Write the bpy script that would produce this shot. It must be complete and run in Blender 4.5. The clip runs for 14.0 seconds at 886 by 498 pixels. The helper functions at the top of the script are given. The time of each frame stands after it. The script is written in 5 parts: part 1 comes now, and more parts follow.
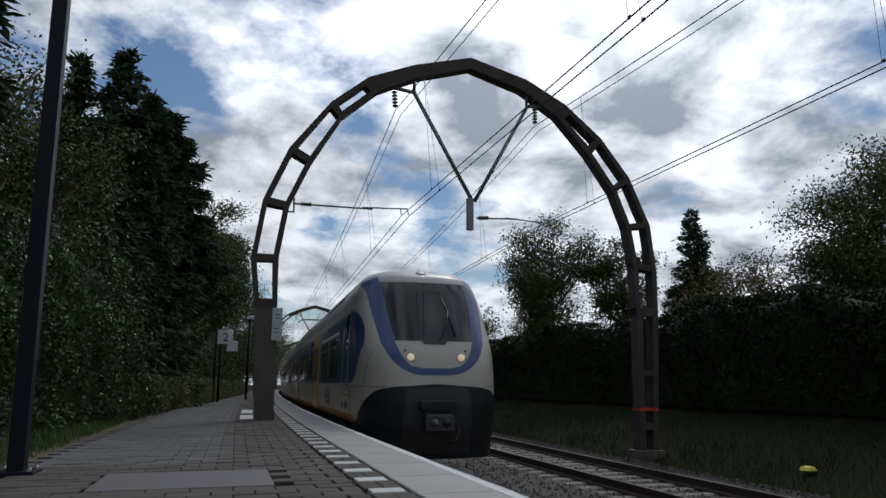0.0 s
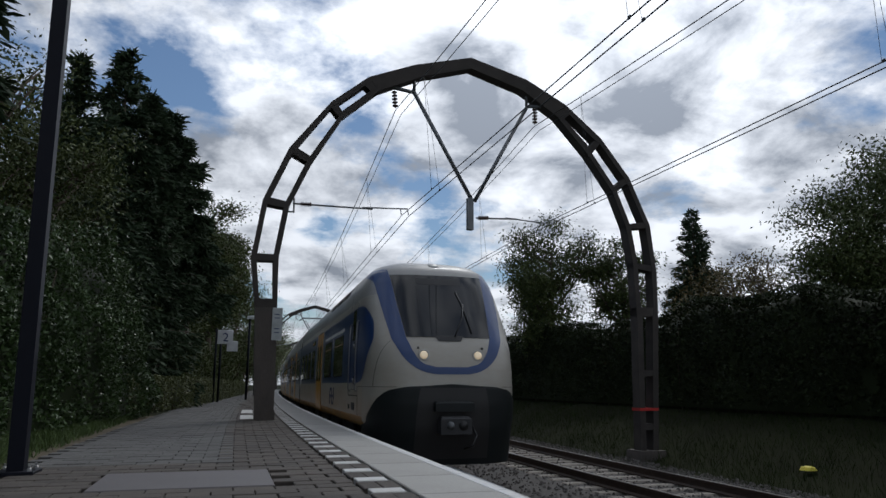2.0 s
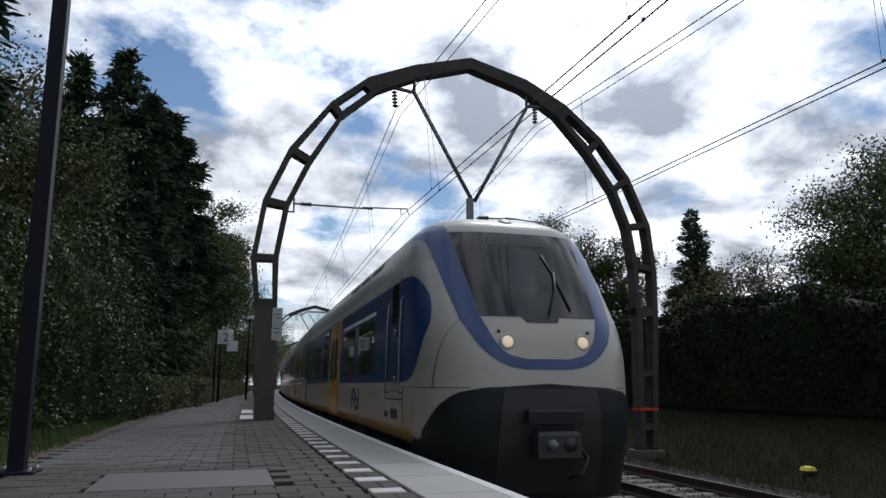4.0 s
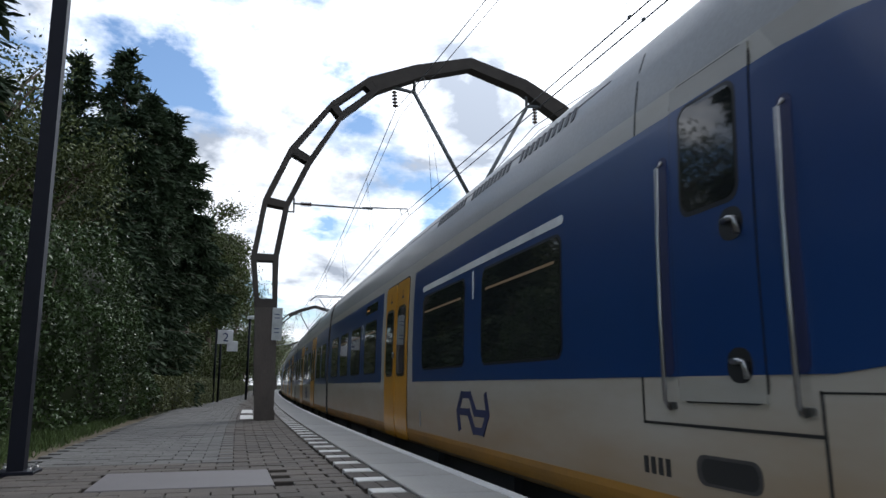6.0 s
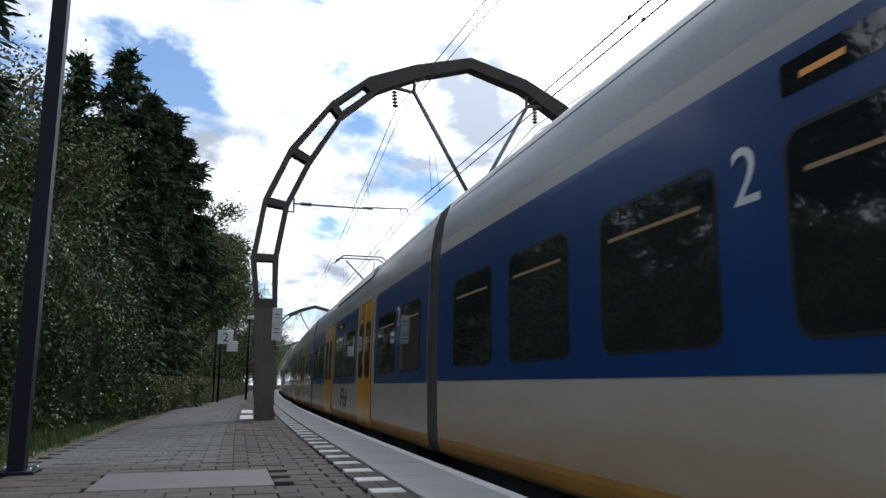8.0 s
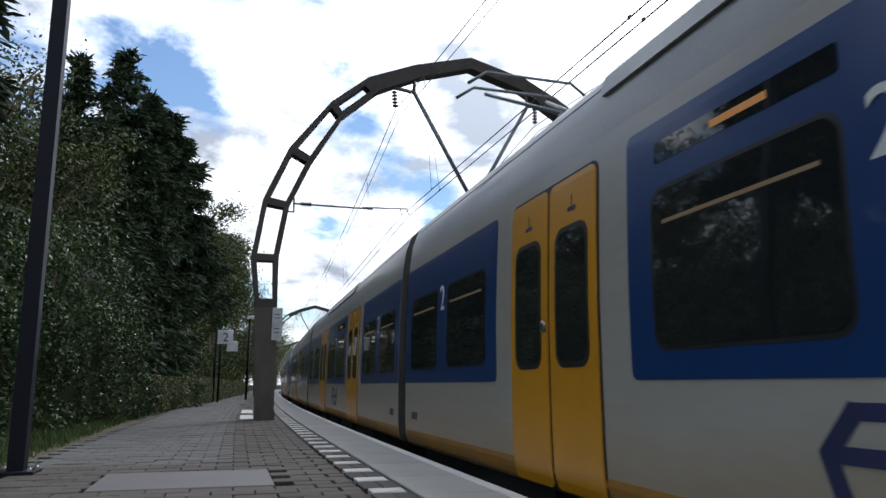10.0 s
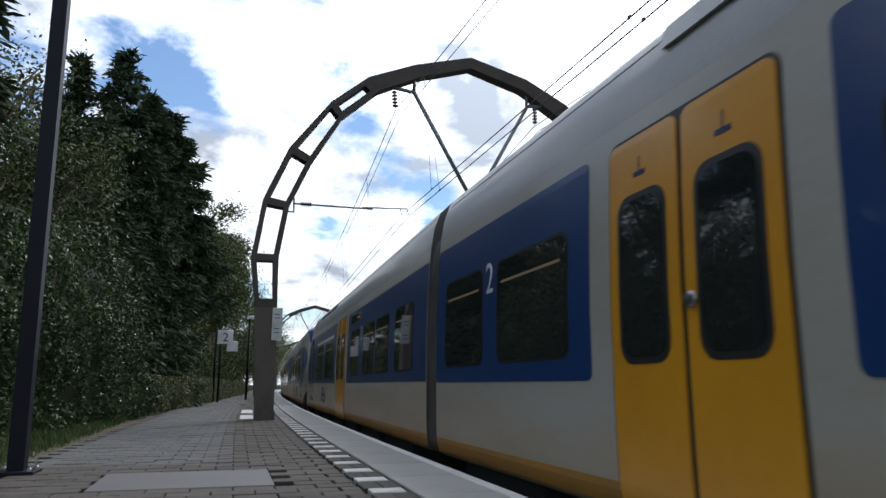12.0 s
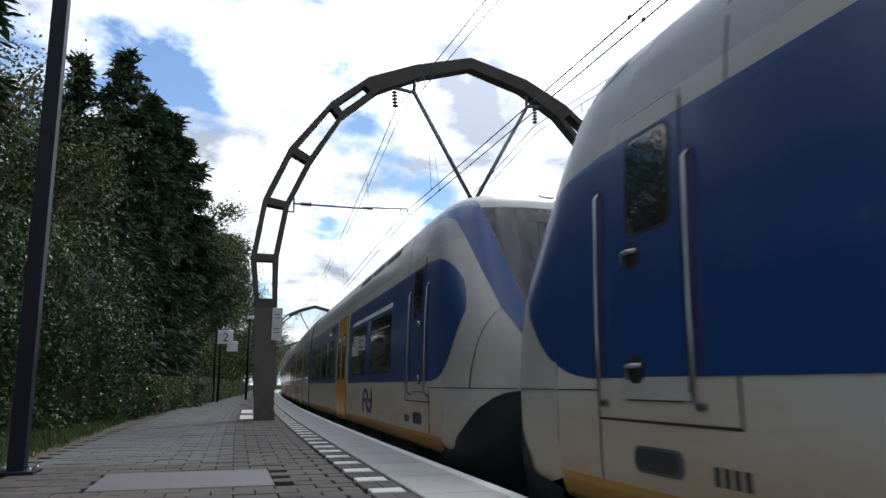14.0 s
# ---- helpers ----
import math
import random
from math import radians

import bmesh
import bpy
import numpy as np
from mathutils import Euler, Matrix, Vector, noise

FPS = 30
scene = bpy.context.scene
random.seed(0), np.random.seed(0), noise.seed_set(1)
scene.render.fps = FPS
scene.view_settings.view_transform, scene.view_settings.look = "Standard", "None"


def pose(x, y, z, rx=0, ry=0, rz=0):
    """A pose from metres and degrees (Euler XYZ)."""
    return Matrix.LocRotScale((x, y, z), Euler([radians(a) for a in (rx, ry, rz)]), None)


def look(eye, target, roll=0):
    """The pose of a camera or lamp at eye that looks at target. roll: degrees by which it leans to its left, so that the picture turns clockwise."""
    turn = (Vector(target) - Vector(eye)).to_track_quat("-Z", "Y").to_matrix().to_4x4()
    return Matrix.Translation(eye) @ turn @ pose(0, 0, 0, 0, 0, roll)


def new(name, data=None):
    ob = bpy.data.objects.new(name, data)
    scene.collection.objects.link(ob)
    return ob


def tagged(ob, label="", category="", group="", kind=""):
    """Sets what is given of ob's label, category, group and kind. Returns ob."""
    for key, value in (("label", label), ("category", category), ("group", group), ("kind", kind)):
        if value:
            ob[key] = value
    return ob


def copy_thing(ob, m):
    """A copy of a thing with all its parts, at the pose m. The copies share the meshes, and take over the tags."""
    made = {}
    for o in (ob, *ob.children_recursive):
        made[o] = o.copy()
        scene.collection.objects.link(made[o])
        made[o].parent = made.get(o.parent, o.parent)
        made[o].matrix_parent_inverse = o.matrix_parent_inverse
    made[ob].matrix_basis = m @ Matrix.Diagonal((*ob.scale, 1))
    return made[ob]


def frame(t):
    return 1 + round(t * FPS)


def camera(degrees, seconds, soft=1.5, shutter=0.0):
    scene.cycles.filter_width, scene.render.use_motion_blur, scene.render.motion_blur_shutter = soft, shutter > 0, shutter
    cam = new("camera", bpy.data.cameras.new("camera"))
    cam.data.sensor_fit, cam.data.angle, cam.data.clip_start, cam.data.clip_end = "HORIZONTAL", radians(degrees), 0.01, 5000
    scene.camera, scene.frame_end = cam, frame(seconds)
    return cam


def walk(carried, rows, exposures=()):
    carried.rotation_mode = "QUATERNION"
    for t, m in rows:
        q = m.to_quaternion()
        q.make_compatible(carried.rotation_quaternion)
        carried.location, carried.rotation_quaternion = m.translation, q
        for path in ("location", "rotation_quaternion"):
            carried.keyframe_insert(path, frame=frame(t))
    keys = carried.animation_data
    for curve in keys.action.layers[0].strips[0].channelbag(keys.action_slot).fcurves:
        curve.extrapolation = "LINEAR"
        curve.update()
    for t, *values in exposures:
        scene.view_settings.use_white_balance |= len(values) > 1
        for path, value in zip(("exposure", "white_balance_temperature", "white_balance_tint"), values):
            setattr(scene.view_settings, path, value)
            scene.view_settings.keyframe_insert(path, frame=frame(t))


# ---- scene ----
# z = 0 is the platform's surface; the track runs along y and bends to the right far away.
CAM_Z, YAW, PITCH = 0.7454, radians(16.751), radians(10.942)
cam = camera(64.19, 14.0, soft=1.5, shutter=0.12)
eye = (0.0, 0.0, CAM_Z)
aim = (math.sin(YAW) * math.cos(PITCH), math.cos(YAW) * math.cos(PITCH), CAM_Z + math.sin(PITCH))
walk(cam, [(0.0, look(eye, aim, 0.2)), (14.0, look(eye, aim, 0.2))],
     exposures=[(0.0, -0.33, 5980, 10), (3.2, -0.29, 5980, 10), (4.2, 0.1, 5980, 10), (5.3, 0.42, 5980, 10), (6.5, 0.63, 5980, 10), (14.0, 0.64, 5980, 10)])

RAIL = -0.87      # top of the rails
XC = 3.535        # centre of the near track beside the camera
TS = 3.78         # between the two tracks
EDGE = 1.98       # edge of the platform
ARCH_Y = 16.38


def bend(y):
    """How far the line has swung to the right at y."""
    if y < 30:
        return 0.00074 * y * y
    return 0.666 + 0.0444 * (y - 30) + 0.00025 * (y - 30) ** 2


# ---- light ----
world = bpy.data.worlds.new("sky")
scene.world = world
world.use_nodes = True
wn, wl = world.node_tree.nodes, world.node_tree.links
wn.clear()
SUN_EL, SUN_AZ = 50.0, 32.0      # the sun stands ahead, behind the clouds


def wnode(kind, **kw):
    n = wn.new(kind)
    for k, v in kw.items():
        n.inputs[k].default_value = v
    return n


sky = wn.new("ShaderNodeTexSky")
sky.sky_type, sky.sun_disc = "NISHITA", False
sky.sun_elevation, sky.sun_rotation = radians(SUN_EL), radians(SUN_AZ)
sky.air_density, sky.dust_density, sky.ozone_density = 1.2, 0.2, 3.0
coord = wn.new("ShaderNodeTexCoord")
sep = wn.new("ShaderNodeSeparateXYZ")
wl.new(coord.outputs["Generated"], sep.inputs[0])


def wmath(op, a, b=None, clamp=False):
    n = wn.new("ShaderNodeMath")
    n.operation, n.use_clamp = op, clamp
    for i, v in enumerate((a, b)):
        if v is None:
            continue
        if isinstance(v, (int, float)):
            n.inputs[i].default_value = v
        else:
            wl.new(v, n.inputs[i])
    return n.outputs[0]


def wramp(fac, stops):
    n = wn.new("ShaderNodeValToRGB")
    cr = n.color_ramp
    while len(cr.elements) < len(stops):
        cr.elements.new(0.5)
    for e, (p, col) in zip(cr.elements, stops):
        e.position, e.color = p, (*col, 1)
    wl.new(fac, n.inputs[0])
    return n.outputs[0]


# azimuth, elevation, radius in degrees, and weight
GAPS = [(-7.6, 24.1, 3.0, -0.03), (-11.1, 26.6, 2.5, -0.05), (-4.0, 21.8, 2.2, -0.06), (-1.3, 20.8, 1.6, -0.06), (12.3, 17.3, 2.4, -0.085), (16.1, 15.1, 2.0, -0.085), (7.3, 12.2, 1.3, -0.08), (26.2, 16.7, 2.8, -0.08), (42.1, 13.0, 3.0, -0.09), (35.3, 14.4, 2.2, -0.08), (9.8, 20.6, 1.8, -0.06), (21.3, 15.1, 1.6, -0.07), (8.7, 26.4, 6, 0.075), (2.4, 19.0, 3.2, 0.075), (6.0, 9.4, 3, 0.08), (12.8, 11.4, 2.4, 0.07), (22.3, 22.7, 5, 0.09), (38.4, 22.6, 8, 0.08), (40.1, 17.4, 3, 0.08), (46.7, 14.1, 4, 0.06), (18.9, 18.7, 2, 0.05), (-12.0, 23.8, 1.8, 0.06), (-5.0, 19.1, 2.5, 0.04)]
GREYS = [(31.3, 22.6, 3.4, 0.17), (20.9, 22.5, 3.8, 0.14), (1.9, 19.4, 3.0, 0.12), (12.3, 15.3, 2.0, 0.1), (45.2, 21.5, 4, 0.1), (6.6, 18.6, 2.2, 0.09), (35.6, 19.8, 1.8, 0.09), (7.7, 26.7, 5, -0.1), (6.4, 10.8, 3, -0.08), (39.1, 25.8, 4, -0.06), (39.7, 17.0, 2.5, -0.1), (27.2, 25.4, 2.5, -0.03), (12.8, 11.9, 2, -0.05)]
# clouds on a flat layer: the direction divided by its height
high = wmath("ADD", wmath("MAXIMUM", sep.outputs[2], 0.0), 0.30)
cx, cy = wmath("DIVIDE", sep.outputs[0], high), wmath("DIVIDE", sep.outputs[1], high)
comb = wn.new("ShaderNodeCombineXYZ")
wl.new(cx, comb.inputs[0])
wl.new(cy, comb.inputs[1])


def wnoise(scale, detail, rough, shift, distort=0.0):
    m = wn.new("ShaderNodeMapping")
    m.inputs["Location"].default_value = shift
    wl.new(comb.outputs[0], m.inputs[0])
    n = wnode("ShaderNodeTexNoise", Scale=scale, Detail=detail, Roughness=rough, Distortion=distort)
    wl.new(m.outputs[0], n.inputs["Vector"])
    return n.outputs[0]


big = wnoise(2.0, 10.0, 0.56, (3.1, 7.4, 0.0), 0.1)
fine = wnoise(6.5, 9.0, 0.62, (1.7, 2.2, 0.0), 0.1)
cover = wmath("ADD", wmath("MULTIPLY", big, 0.68), wmath("MULTIPLY", fine, 0.32))
# more cloud to the east of the line
east = wmath("MULTIPLY", wmath("ADD", cx, -0.35), 0.05)
cover = wmath("ADD", cover, east)


def lobe(az, el, radius):
    """A soft round region of the sky about a direction, one in its middle and a half at its radius."""
    a, e = radians(az), radians(el)
    n = wn.new("ShaderNodeVectorMath")
    n.operation = "DOT_PRODUCT"
    wl.new(coord.outputs["Generated"], n.inputs[0])
    n.inputs[1].default_value = (math.sin(a) * math.cos(e), math.cos(a) * math.cos(e), math.sin(e))
    return wmath("POWER", wmath("MAXIMUM", n.outputs["Value"], 0.0), math.log(0.5) / math.log(math.cos(radians(radius))))


def lobes(value, rows):
    for az, el, radius, weight in rows:
        value = wmath("ADD", value, wmath("MULTIPLY", lobe(az, el, radius), weight))
    return value


# blue gaps (negative) and banks of cloud (positive), then the grey undersides
cover = lobes(cover, GAPS)
mask = wramp(cover, [(0.40, (0, 0, 0)), (0.50, (1, 1, 1))])
thick = wnoise(3.6, 9.0, 0.58, (9.3, 1.4, 0.0), 0.2)
thick = lobes(thick, GREYS)
shade = wramp(thick, [(0.42, (1.45, 1.45, 1.45)), (0.52, (1.0, 1.01, 1.03)), (0.64, (0.42, 0.45, 0.5))])
# the glow of the clouds near the sun
sunv = Vector((math.sin(radians(SUN_AZ)) * math.cos(radians(SUN_EL)), math.cos(radians(SUN_AZ)) * math.cos(radians(SUN_EL)), math.sin(radians(SUN_EL))))
dot = wn.new("ShaderNodeVectorMath")
dot.operation = "DOT_PRODUCT"
wl.new(coord.outputs["Generated"], dot.inputs[0])
dot.inputs[1].default_value = sunv
glow = wmath("POWER", wmath("MAXIMUM", dot.outputs["Value"], 0.0), 7.0)
gain = wmath("ADD", wmath("MULTIPLY", glow, 1.0), 0.72)
cloud = wn.new("ShaderNodeVectorMath")
cloud.operation = "SCALE"
wl.new(shade, cloud.inputs[0])
wl.new(gain, cloud.inputs["Scale"])
bg_sky = wnode("ShaderNodeBackground", Strength=0.075)
wl.new(sky.outputs[0], bg_sky.inputs[0])
bg_cloud = wnode("ShaderNodeBackground", Strength=0.95)
wl.new(cloud.outputs[0], bg_cloud.inputs[0])
mixs = wn.new("ShaderNodeMixShader")
wl.new(mask, mixs.inputs[0])
wl.new(bg_sky.outputs[0], mixs.inputs[1])
wl.new(bg_cloud.outputs[0], mixs.inputs[2])
outw = wn.new("ShaderNodeOutputWorld")
wl.new(mixs.outputs[0], outw.inputs[0])

sun = new("sun", bpy.data.lights.new("sun", "SUN"))
sun.data.energy, sun.data.angle, sun.data.color = 0.9, radians(12), (1.0, 0.95, 0.87)
sun.matrix_world = look(sunv * 100, (0, 0, 0))


# ---- materials ----
def material(name, base, rough=0.6, metal=0.0, dark=None, scale=3.0, amount=0.5, fine_scale=40.0, fine_amount=0.25, bump=0.0,
             bump_scale=80.0, per=0.0, per_island=False, coat=0.0, emit=None, stretch=(1, 1, 1), spec=0.5, trans=0.0, dust=None):
    """A surface with two scales of variation between base and dark, relief, and a change from piece to piece."""
    m = bpy.data.materials.new(name)
    m.use_nodes = True
    nt = m.node_tree
    n, l = nt.nodes, nt.links
    b = n["Principled BSDF"]
    b.inputs["Roughness"].default_value, b.inputs["Metallic"].default_value = rough, metal
    b.inputs["Coat Weight"].default_value, b.inputs["Specular IOR Level"].default_value = coat, spec
    b.inputs["Transmission Weight"].default_value = trans
    if dark is None:
        dark = tuple(v * 0.6 for v in base)
    tc = n.new("ShaderNodeTexCoord")
    mp = n.new("ShaderNodeMapping")
    mp.inputs["Scale"].default_value = stretch
    l.new(tc.outputs["Object"], mp.inputs[0])

    def noise_node(sc, det):
        t = n.new("ShaderNodeTexNoise")
        t.inputs["Scale"].default_value, t.inputs["Detail"].default_value = sc, det
        l.new(mp.outputs[0], t.inputs["Vector"])
        return t.outputs[0]

    def mth(op, a, c):
        t = n.new("ShaderNodeMath")
        t.operation = op
        for i, v in enumerate((a, c)):
            if isinstance(v, (int, float)):
                t.inputs[i].default_value = v
            else:
                l.new(v, t.inputs[i])
        return t.outputs[0]

    f = mth("ADD", mth("MULTIPLY", mth("SUBTRACT", noise_node(scale, 5.0), 0.38), amount * 3.0),
            mth("MULTIPLY", mth("SUBTRACT", noise_node(fine_scale, 3.0), 0.4), fine_amount * 3.0))
    if per or per_island:
        if per_island:
            g = n.new("ShaderNodeNewGeometry")
            rnd = g.outputs["Random Per Island"]
        else:
            g = n.new("ShaderNodeObjectInfo")
            rnd = g.outputs["Random"]
        f = mth("ADD", f, mth("MULTIPLY", mth("SUBTRACT", rnd, 0.4), per * 2.0))
    cl = n.new("ShaderNodeClamp")
    l.new(f, cl.inputs[0])
    mx = n.new("ShaderNodeMix")
    mx.data_type = "RGBA"
    l.new(cl.outputs[0], mx.inputs[0])
    mx.inputs[6].default_value, mx.inputs[7].default_value = (*base, 1), (*dark, 1)
    col = mx.outputs[2]
    if dust:
        # brown brake dust thrown up from the wheels, in uneven streaks
        tint, low, high = dust
        sx = n.new("ShaderNodeSeparateXYZ")
        l.new(tc.outputs["Object"], sx.inputs[0])
        rg = n.new("ShaderNodeMapRange")
        rg.inputs["From Min"].default_value, rg.inputs["From Max"].default_value = high, low
        wob = mth("MULTIPLY", mth("SUBTRACT", noise_node(1.6, 4.0), 0.5), 0.55)
        l.new(mth("ADD", sx.outputs[2], wob), rg.inputs["Value"])
        mx2 = n.new("ShaderNodeMix")
        mx2.data_type = "RGBA"
        l.new(mth("MULTIPLY", rg.outputs[0], 0.85), mx2.inputs[0])
        l.new(col, mx2.inputs[6])
        mx2.inputs[7].default_value = (*tint, 1)
        col = mx2.outputs[2]
    l.new(col, b.inputs["Base Color"])
    if bump:
        bp = n.new("ShaderNodeBump")
        bp.inputs["Strength"].default_value, bp.inputs["Distance"].default_value = bump, 0.01
        l.new(noise_node(bump_scale, 4.0), bp.inputs["Height"])
        l.new(bp.outputs[0], b.inputs["Normal"])
    if emit:
        b.inputs["Emission Color"].default_value = (*emit[0], 1)
        b.inputs["Emission Strength"].default_value = emit[1]
    return m


M = {}
M["asphalt_joint"] = material("sand_joint", (0.075, 0.066, 0.055), 0.95, bump=0.4)
M["brick"] = material("paving_brick", (0.072, 0.060, 0.050), 0.85, dark=(0.032, 0.027, 0.022), scale=0.9, amount=0.35, fine_amount=0.35, bump=0.35, bump_scale=120, per=0.45)
M["brick_joined"] = material("paving_brick_far", (0.072, 0.060, 0.050), 0.85, dark=(0.032, 0.027, 0.022), scale=0.9, amount=0.35, fine_amount=0.35, bump=0.35, bump_scale=120, per=0.45, per_island=True)
M["tile"] = material("concrete_tile", (0.092, 0.09, 0.086), 0.8, dark=(0.052, 0.05, 0.047), scale=0.8, amount=0.4, bump=0.3, bump_scale=120, per=0.3, per_island=True)
M["edge_concrete"] = material("edge_concrete", (0.36, 0.352, 0.33), 0.75, dark=(0.22, 0.21, 0.19), scale=1.3, amount=0.35, bump=0.2, per=0.12)
M["edge_white"] = material("edge_white", (0.62, 0.62, 0.61), 0.6, dark=(0.42, 0.41, 0.4), scale=2.5, amount=0.4, bump=0.15)
M["block_white"] = material("white_block", (0.56, 0.56, 0.54), 0.7, dark=(0.34, 0.33, 0.31), scale=6, amount=0.4, bump=0.2, per=0.2)
M["sand"] = material("sandy_verge", (0.13, 0.11, 0.08), 1.0, dark=(0.05, 0.045, 0.03), scale=2.2, amount=0.6, bump=0.6, spec=0.1)
M["slab"] = material("cover_slab", (0.095, 0.086, 0.088), 0.6, dark=(0.07, 0.063, 0.063), scale=3, amount=0.4, bump=0.15)
M["concrete"] = material("platform_wall", (0.30, 0.29, 0.27), 0.85, dark=(0.12, 0.11, 0.1), scale=1.5, amount=0.5, bump=0.3)
M["post_concrete"] = material("post_concrete", (0.105, 0.09, 0.08), 0.9, dark=(0.042, 0.037, 0.034), scale=3, amount=0.5, bump=0.4, bump_scale=60, stretch=(1, 1, 0.3))
M["arch"] = material("arch_concrete", (0.055, 0.048, 0.043), 0.95, dark=(0.024, 0.021, 0.019), scale=2.5, amount=0.5, bump=0.4, bump_scale=50)
M["steel"] = material("galvanised_steel", (0.16, 0.17, 0.18), 0.5, 0.6, scale=6, bump=0.1)
M["wire"] = material("copper_wire", (0.05, 0.052, 0.05), 0.5, 0.5)
M["insulator"] = material("brown_insulator", (0.06, 0.035, 0.025), 0.25, coat=0.5)
M["lamp_paint"] = material("dark_blue_paint", (0.005, 0.006, 0.013), 0.5, scale=4, amount=0.3, spec=0.18)
M["zinc"] = material("zinc_bolt", (0.4, 0.4, 0.4), 0.4, 0.8)
M["rail"] = material("rusty_rail", (0.06, 0.04, 0.03), 0.7, 0.3, dark=(0.03, 0.02, 0.016), scale=8, bump=0.3)
M["rail_top"] = material("rail_head", (0.35, 0.34, 0.33), 0.28, 0.9, scale=9, amount=0.3)
M["sleeper"] = material("concrete_sleeper", (0.26, 0.235, 0.2), 0.85, dark=(0.14, 0.12, 0.1), scale=4, bump=0.3, per=0.3)
M["ballast"] = material("ballast", (0.085, 0.077, 0.07), 0.95, dark=(0.03, 0.027, 0.024), scale=6, amount=0.4, fine_scale=28, fine_amount=0.6, bump=1.0, bump_scale=26)
M["stone"] = material("ballast_stone", (0.125, 0.115, 0.107), 0.9, dark=(0.04, 0.035, 0.032), scale=5, amount=0.4, bump=0.4, per=0.5, per_island=True)
# base colour lowered to carry the shade on the bank
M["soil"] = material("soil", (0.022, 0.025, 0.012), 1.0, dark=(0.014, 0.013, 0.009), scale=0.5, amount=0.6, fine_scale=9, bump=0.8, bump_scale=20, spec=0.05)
M["grass"] = material("grass_blades", (0.07, 0.112, 0.022), 0.7, dark=(0.034, 0.055, 0.013), scale=0.8, amount=0.4, per=0.45, per_island=True)
# darker copy of the grass, with the bank's shade in its colour
M["grass_shaded"] = material("bank_grass", (0.026, 0.04, 0.011), 0.9, dark=(0.014, 0.018, 0.007), scale=0.6, amount=0.5, per=0.4, per_island=True, spec=0.1)
M["leaf_laurel"] = material("laurel_leaf", (0.054, 0.09, 0.028), 0.42, dark=(0.02, 0.038, 0.013), scale=0.7, amount=0.3, per=0.5, per_island=True, spec=0.25)
M["leaf_hedge"] = material("hedge_leaf", (0.10, 0.115, 0.032), 0.6, dark=(0.045, 0.058, 0.018), scale=0.7, amount=0.3, per=0.5, per_island=True)
M["leaf_oak"] = material("oak_leaf", (0.075, 0.095, 0.026), 0.65, dark=(0.03, 0.044, 0.014), scale=0.5, amount=0.3, per=0.5, per_island=True, spec=0.25)
M["leaf_autumn"] = material("autumn_leaf", (0.13, 0.095, 0.025), 0.6, dark=(0.05, 0.05, 0.015), scale=0.5, amount=0.35, per=0.5, per_island=True)
M["needle"] = material("spruce_needle", (0.042, 0.065, 0.032), 0.75, dark=(0.016, 0.03, 0.016), scale=0.6, amount=0.3, per=0.5, per_island=True, spec=0.2)
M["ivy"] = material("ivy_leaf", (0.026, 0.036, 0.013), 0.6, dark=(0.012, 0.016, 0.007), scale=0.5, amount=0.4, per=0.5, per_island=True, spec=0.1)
M["bark"] = material("bark", (0.10, 0.075, 0.055), 0.95, dark=(0.04, 0.03, 0.022), scale=6, bump=0.9, bump_scale=25, stretch=(1, 1, 0.2))
M["board"] = material("weathered_board", (0.028, 0.023, 0.02), 1.0, dark=(0.01, 0.009, 0.008), scale=2.5, bump=0.5, per=0.5, stretch=(1, 1, 0.25), spec=0.1)
M["red_band"] = material("red_band", (0.45, 0.03, 0.025), 0.5)
M["sign_white"] = material("sign_white", (0.62, 0.64, 0.66), 0.45)
M["sign_blue"] = material("sign_blue", (0.015, 0.03, 0.12), 0.5)
M["plate_grey"] = material("plate_grey", (0.42, 0.45, 0.45), 0.5, scale=5)
M["yellow_flower"] = material("yellow_litter", (0.7, 0.6, 0.05), 0.6)
# train
M["body"] = material("grey_white_paint", (0.36, 0.345, 0.31), 0.36, dark=(0.245, 0.21, 0.15), scale=0.9, amount=0.32, fine_scale=9, fine_amount=0.12, coat=0.2, stretch=(1, 0.5, 2.0), dust=((0.28, 0.18, 0.075), 0.8, 1.5))
M["body_dusty"] = material("dusty_grey_white_paint", (0.43, 0.415, 0.375), 0.38, dark=(0.30, 0.25, 0.17), scale=0.9, amount=0.32, fine_scale=9, fine_amount=0.12, coat=0.15, stretch=(1, 0.5, 2.0), dust=((0.27, 0.155, 0.055), 0.98, 1.72))
M["roof"] = material("silver_roof_paint", (0.30, 0.30, 0.29), 0.45, 0.1, dark=(0.19, 0.185, 0.17), scale=0.7, amount=0.35, coat=0.15)
M["blue"] = material("blue_paint", (0.008, 0.038, 0.145), 0.3, dark=(0.006, 0.026, 0.10), scale=1.2, amount=0.3, fine_amount=0.08, coat=0.15)
M["yellow"] = material("yellow_paint", (0.58, 0.27, 0.010), 0.33, dark=(0.40, 0.18, 0.012), scale=1.3, amount=0.35, fine_scale=12, fine_amount=0.12, coat=0.2)
M["skirt"] = material("dirty_yellow_sill", (0.36, 0.175, 0.025), 0.55, dark=(0.18, 0.105, 0.04), scale=1.5, amount=0.5)
M["under"] = material("dark_underframe", (0.018, 0.019, 0.022), 0.6, scale=3, bump=0.2)
M["bumper"] = material("anthracite_bumper", (0.009, 0.012, 0.013), 0.5, scale=3, amount=0.4, spec=0.25)
M["rubber"] = material("black_rubber", (0.012, 0.012, 0.013), 0.5)
M["bellow"] = material("grey_bellows", (0.07, 0.065, 0.062), 0.5, dark=(0.025, 0.023, 0.022), scale=5)
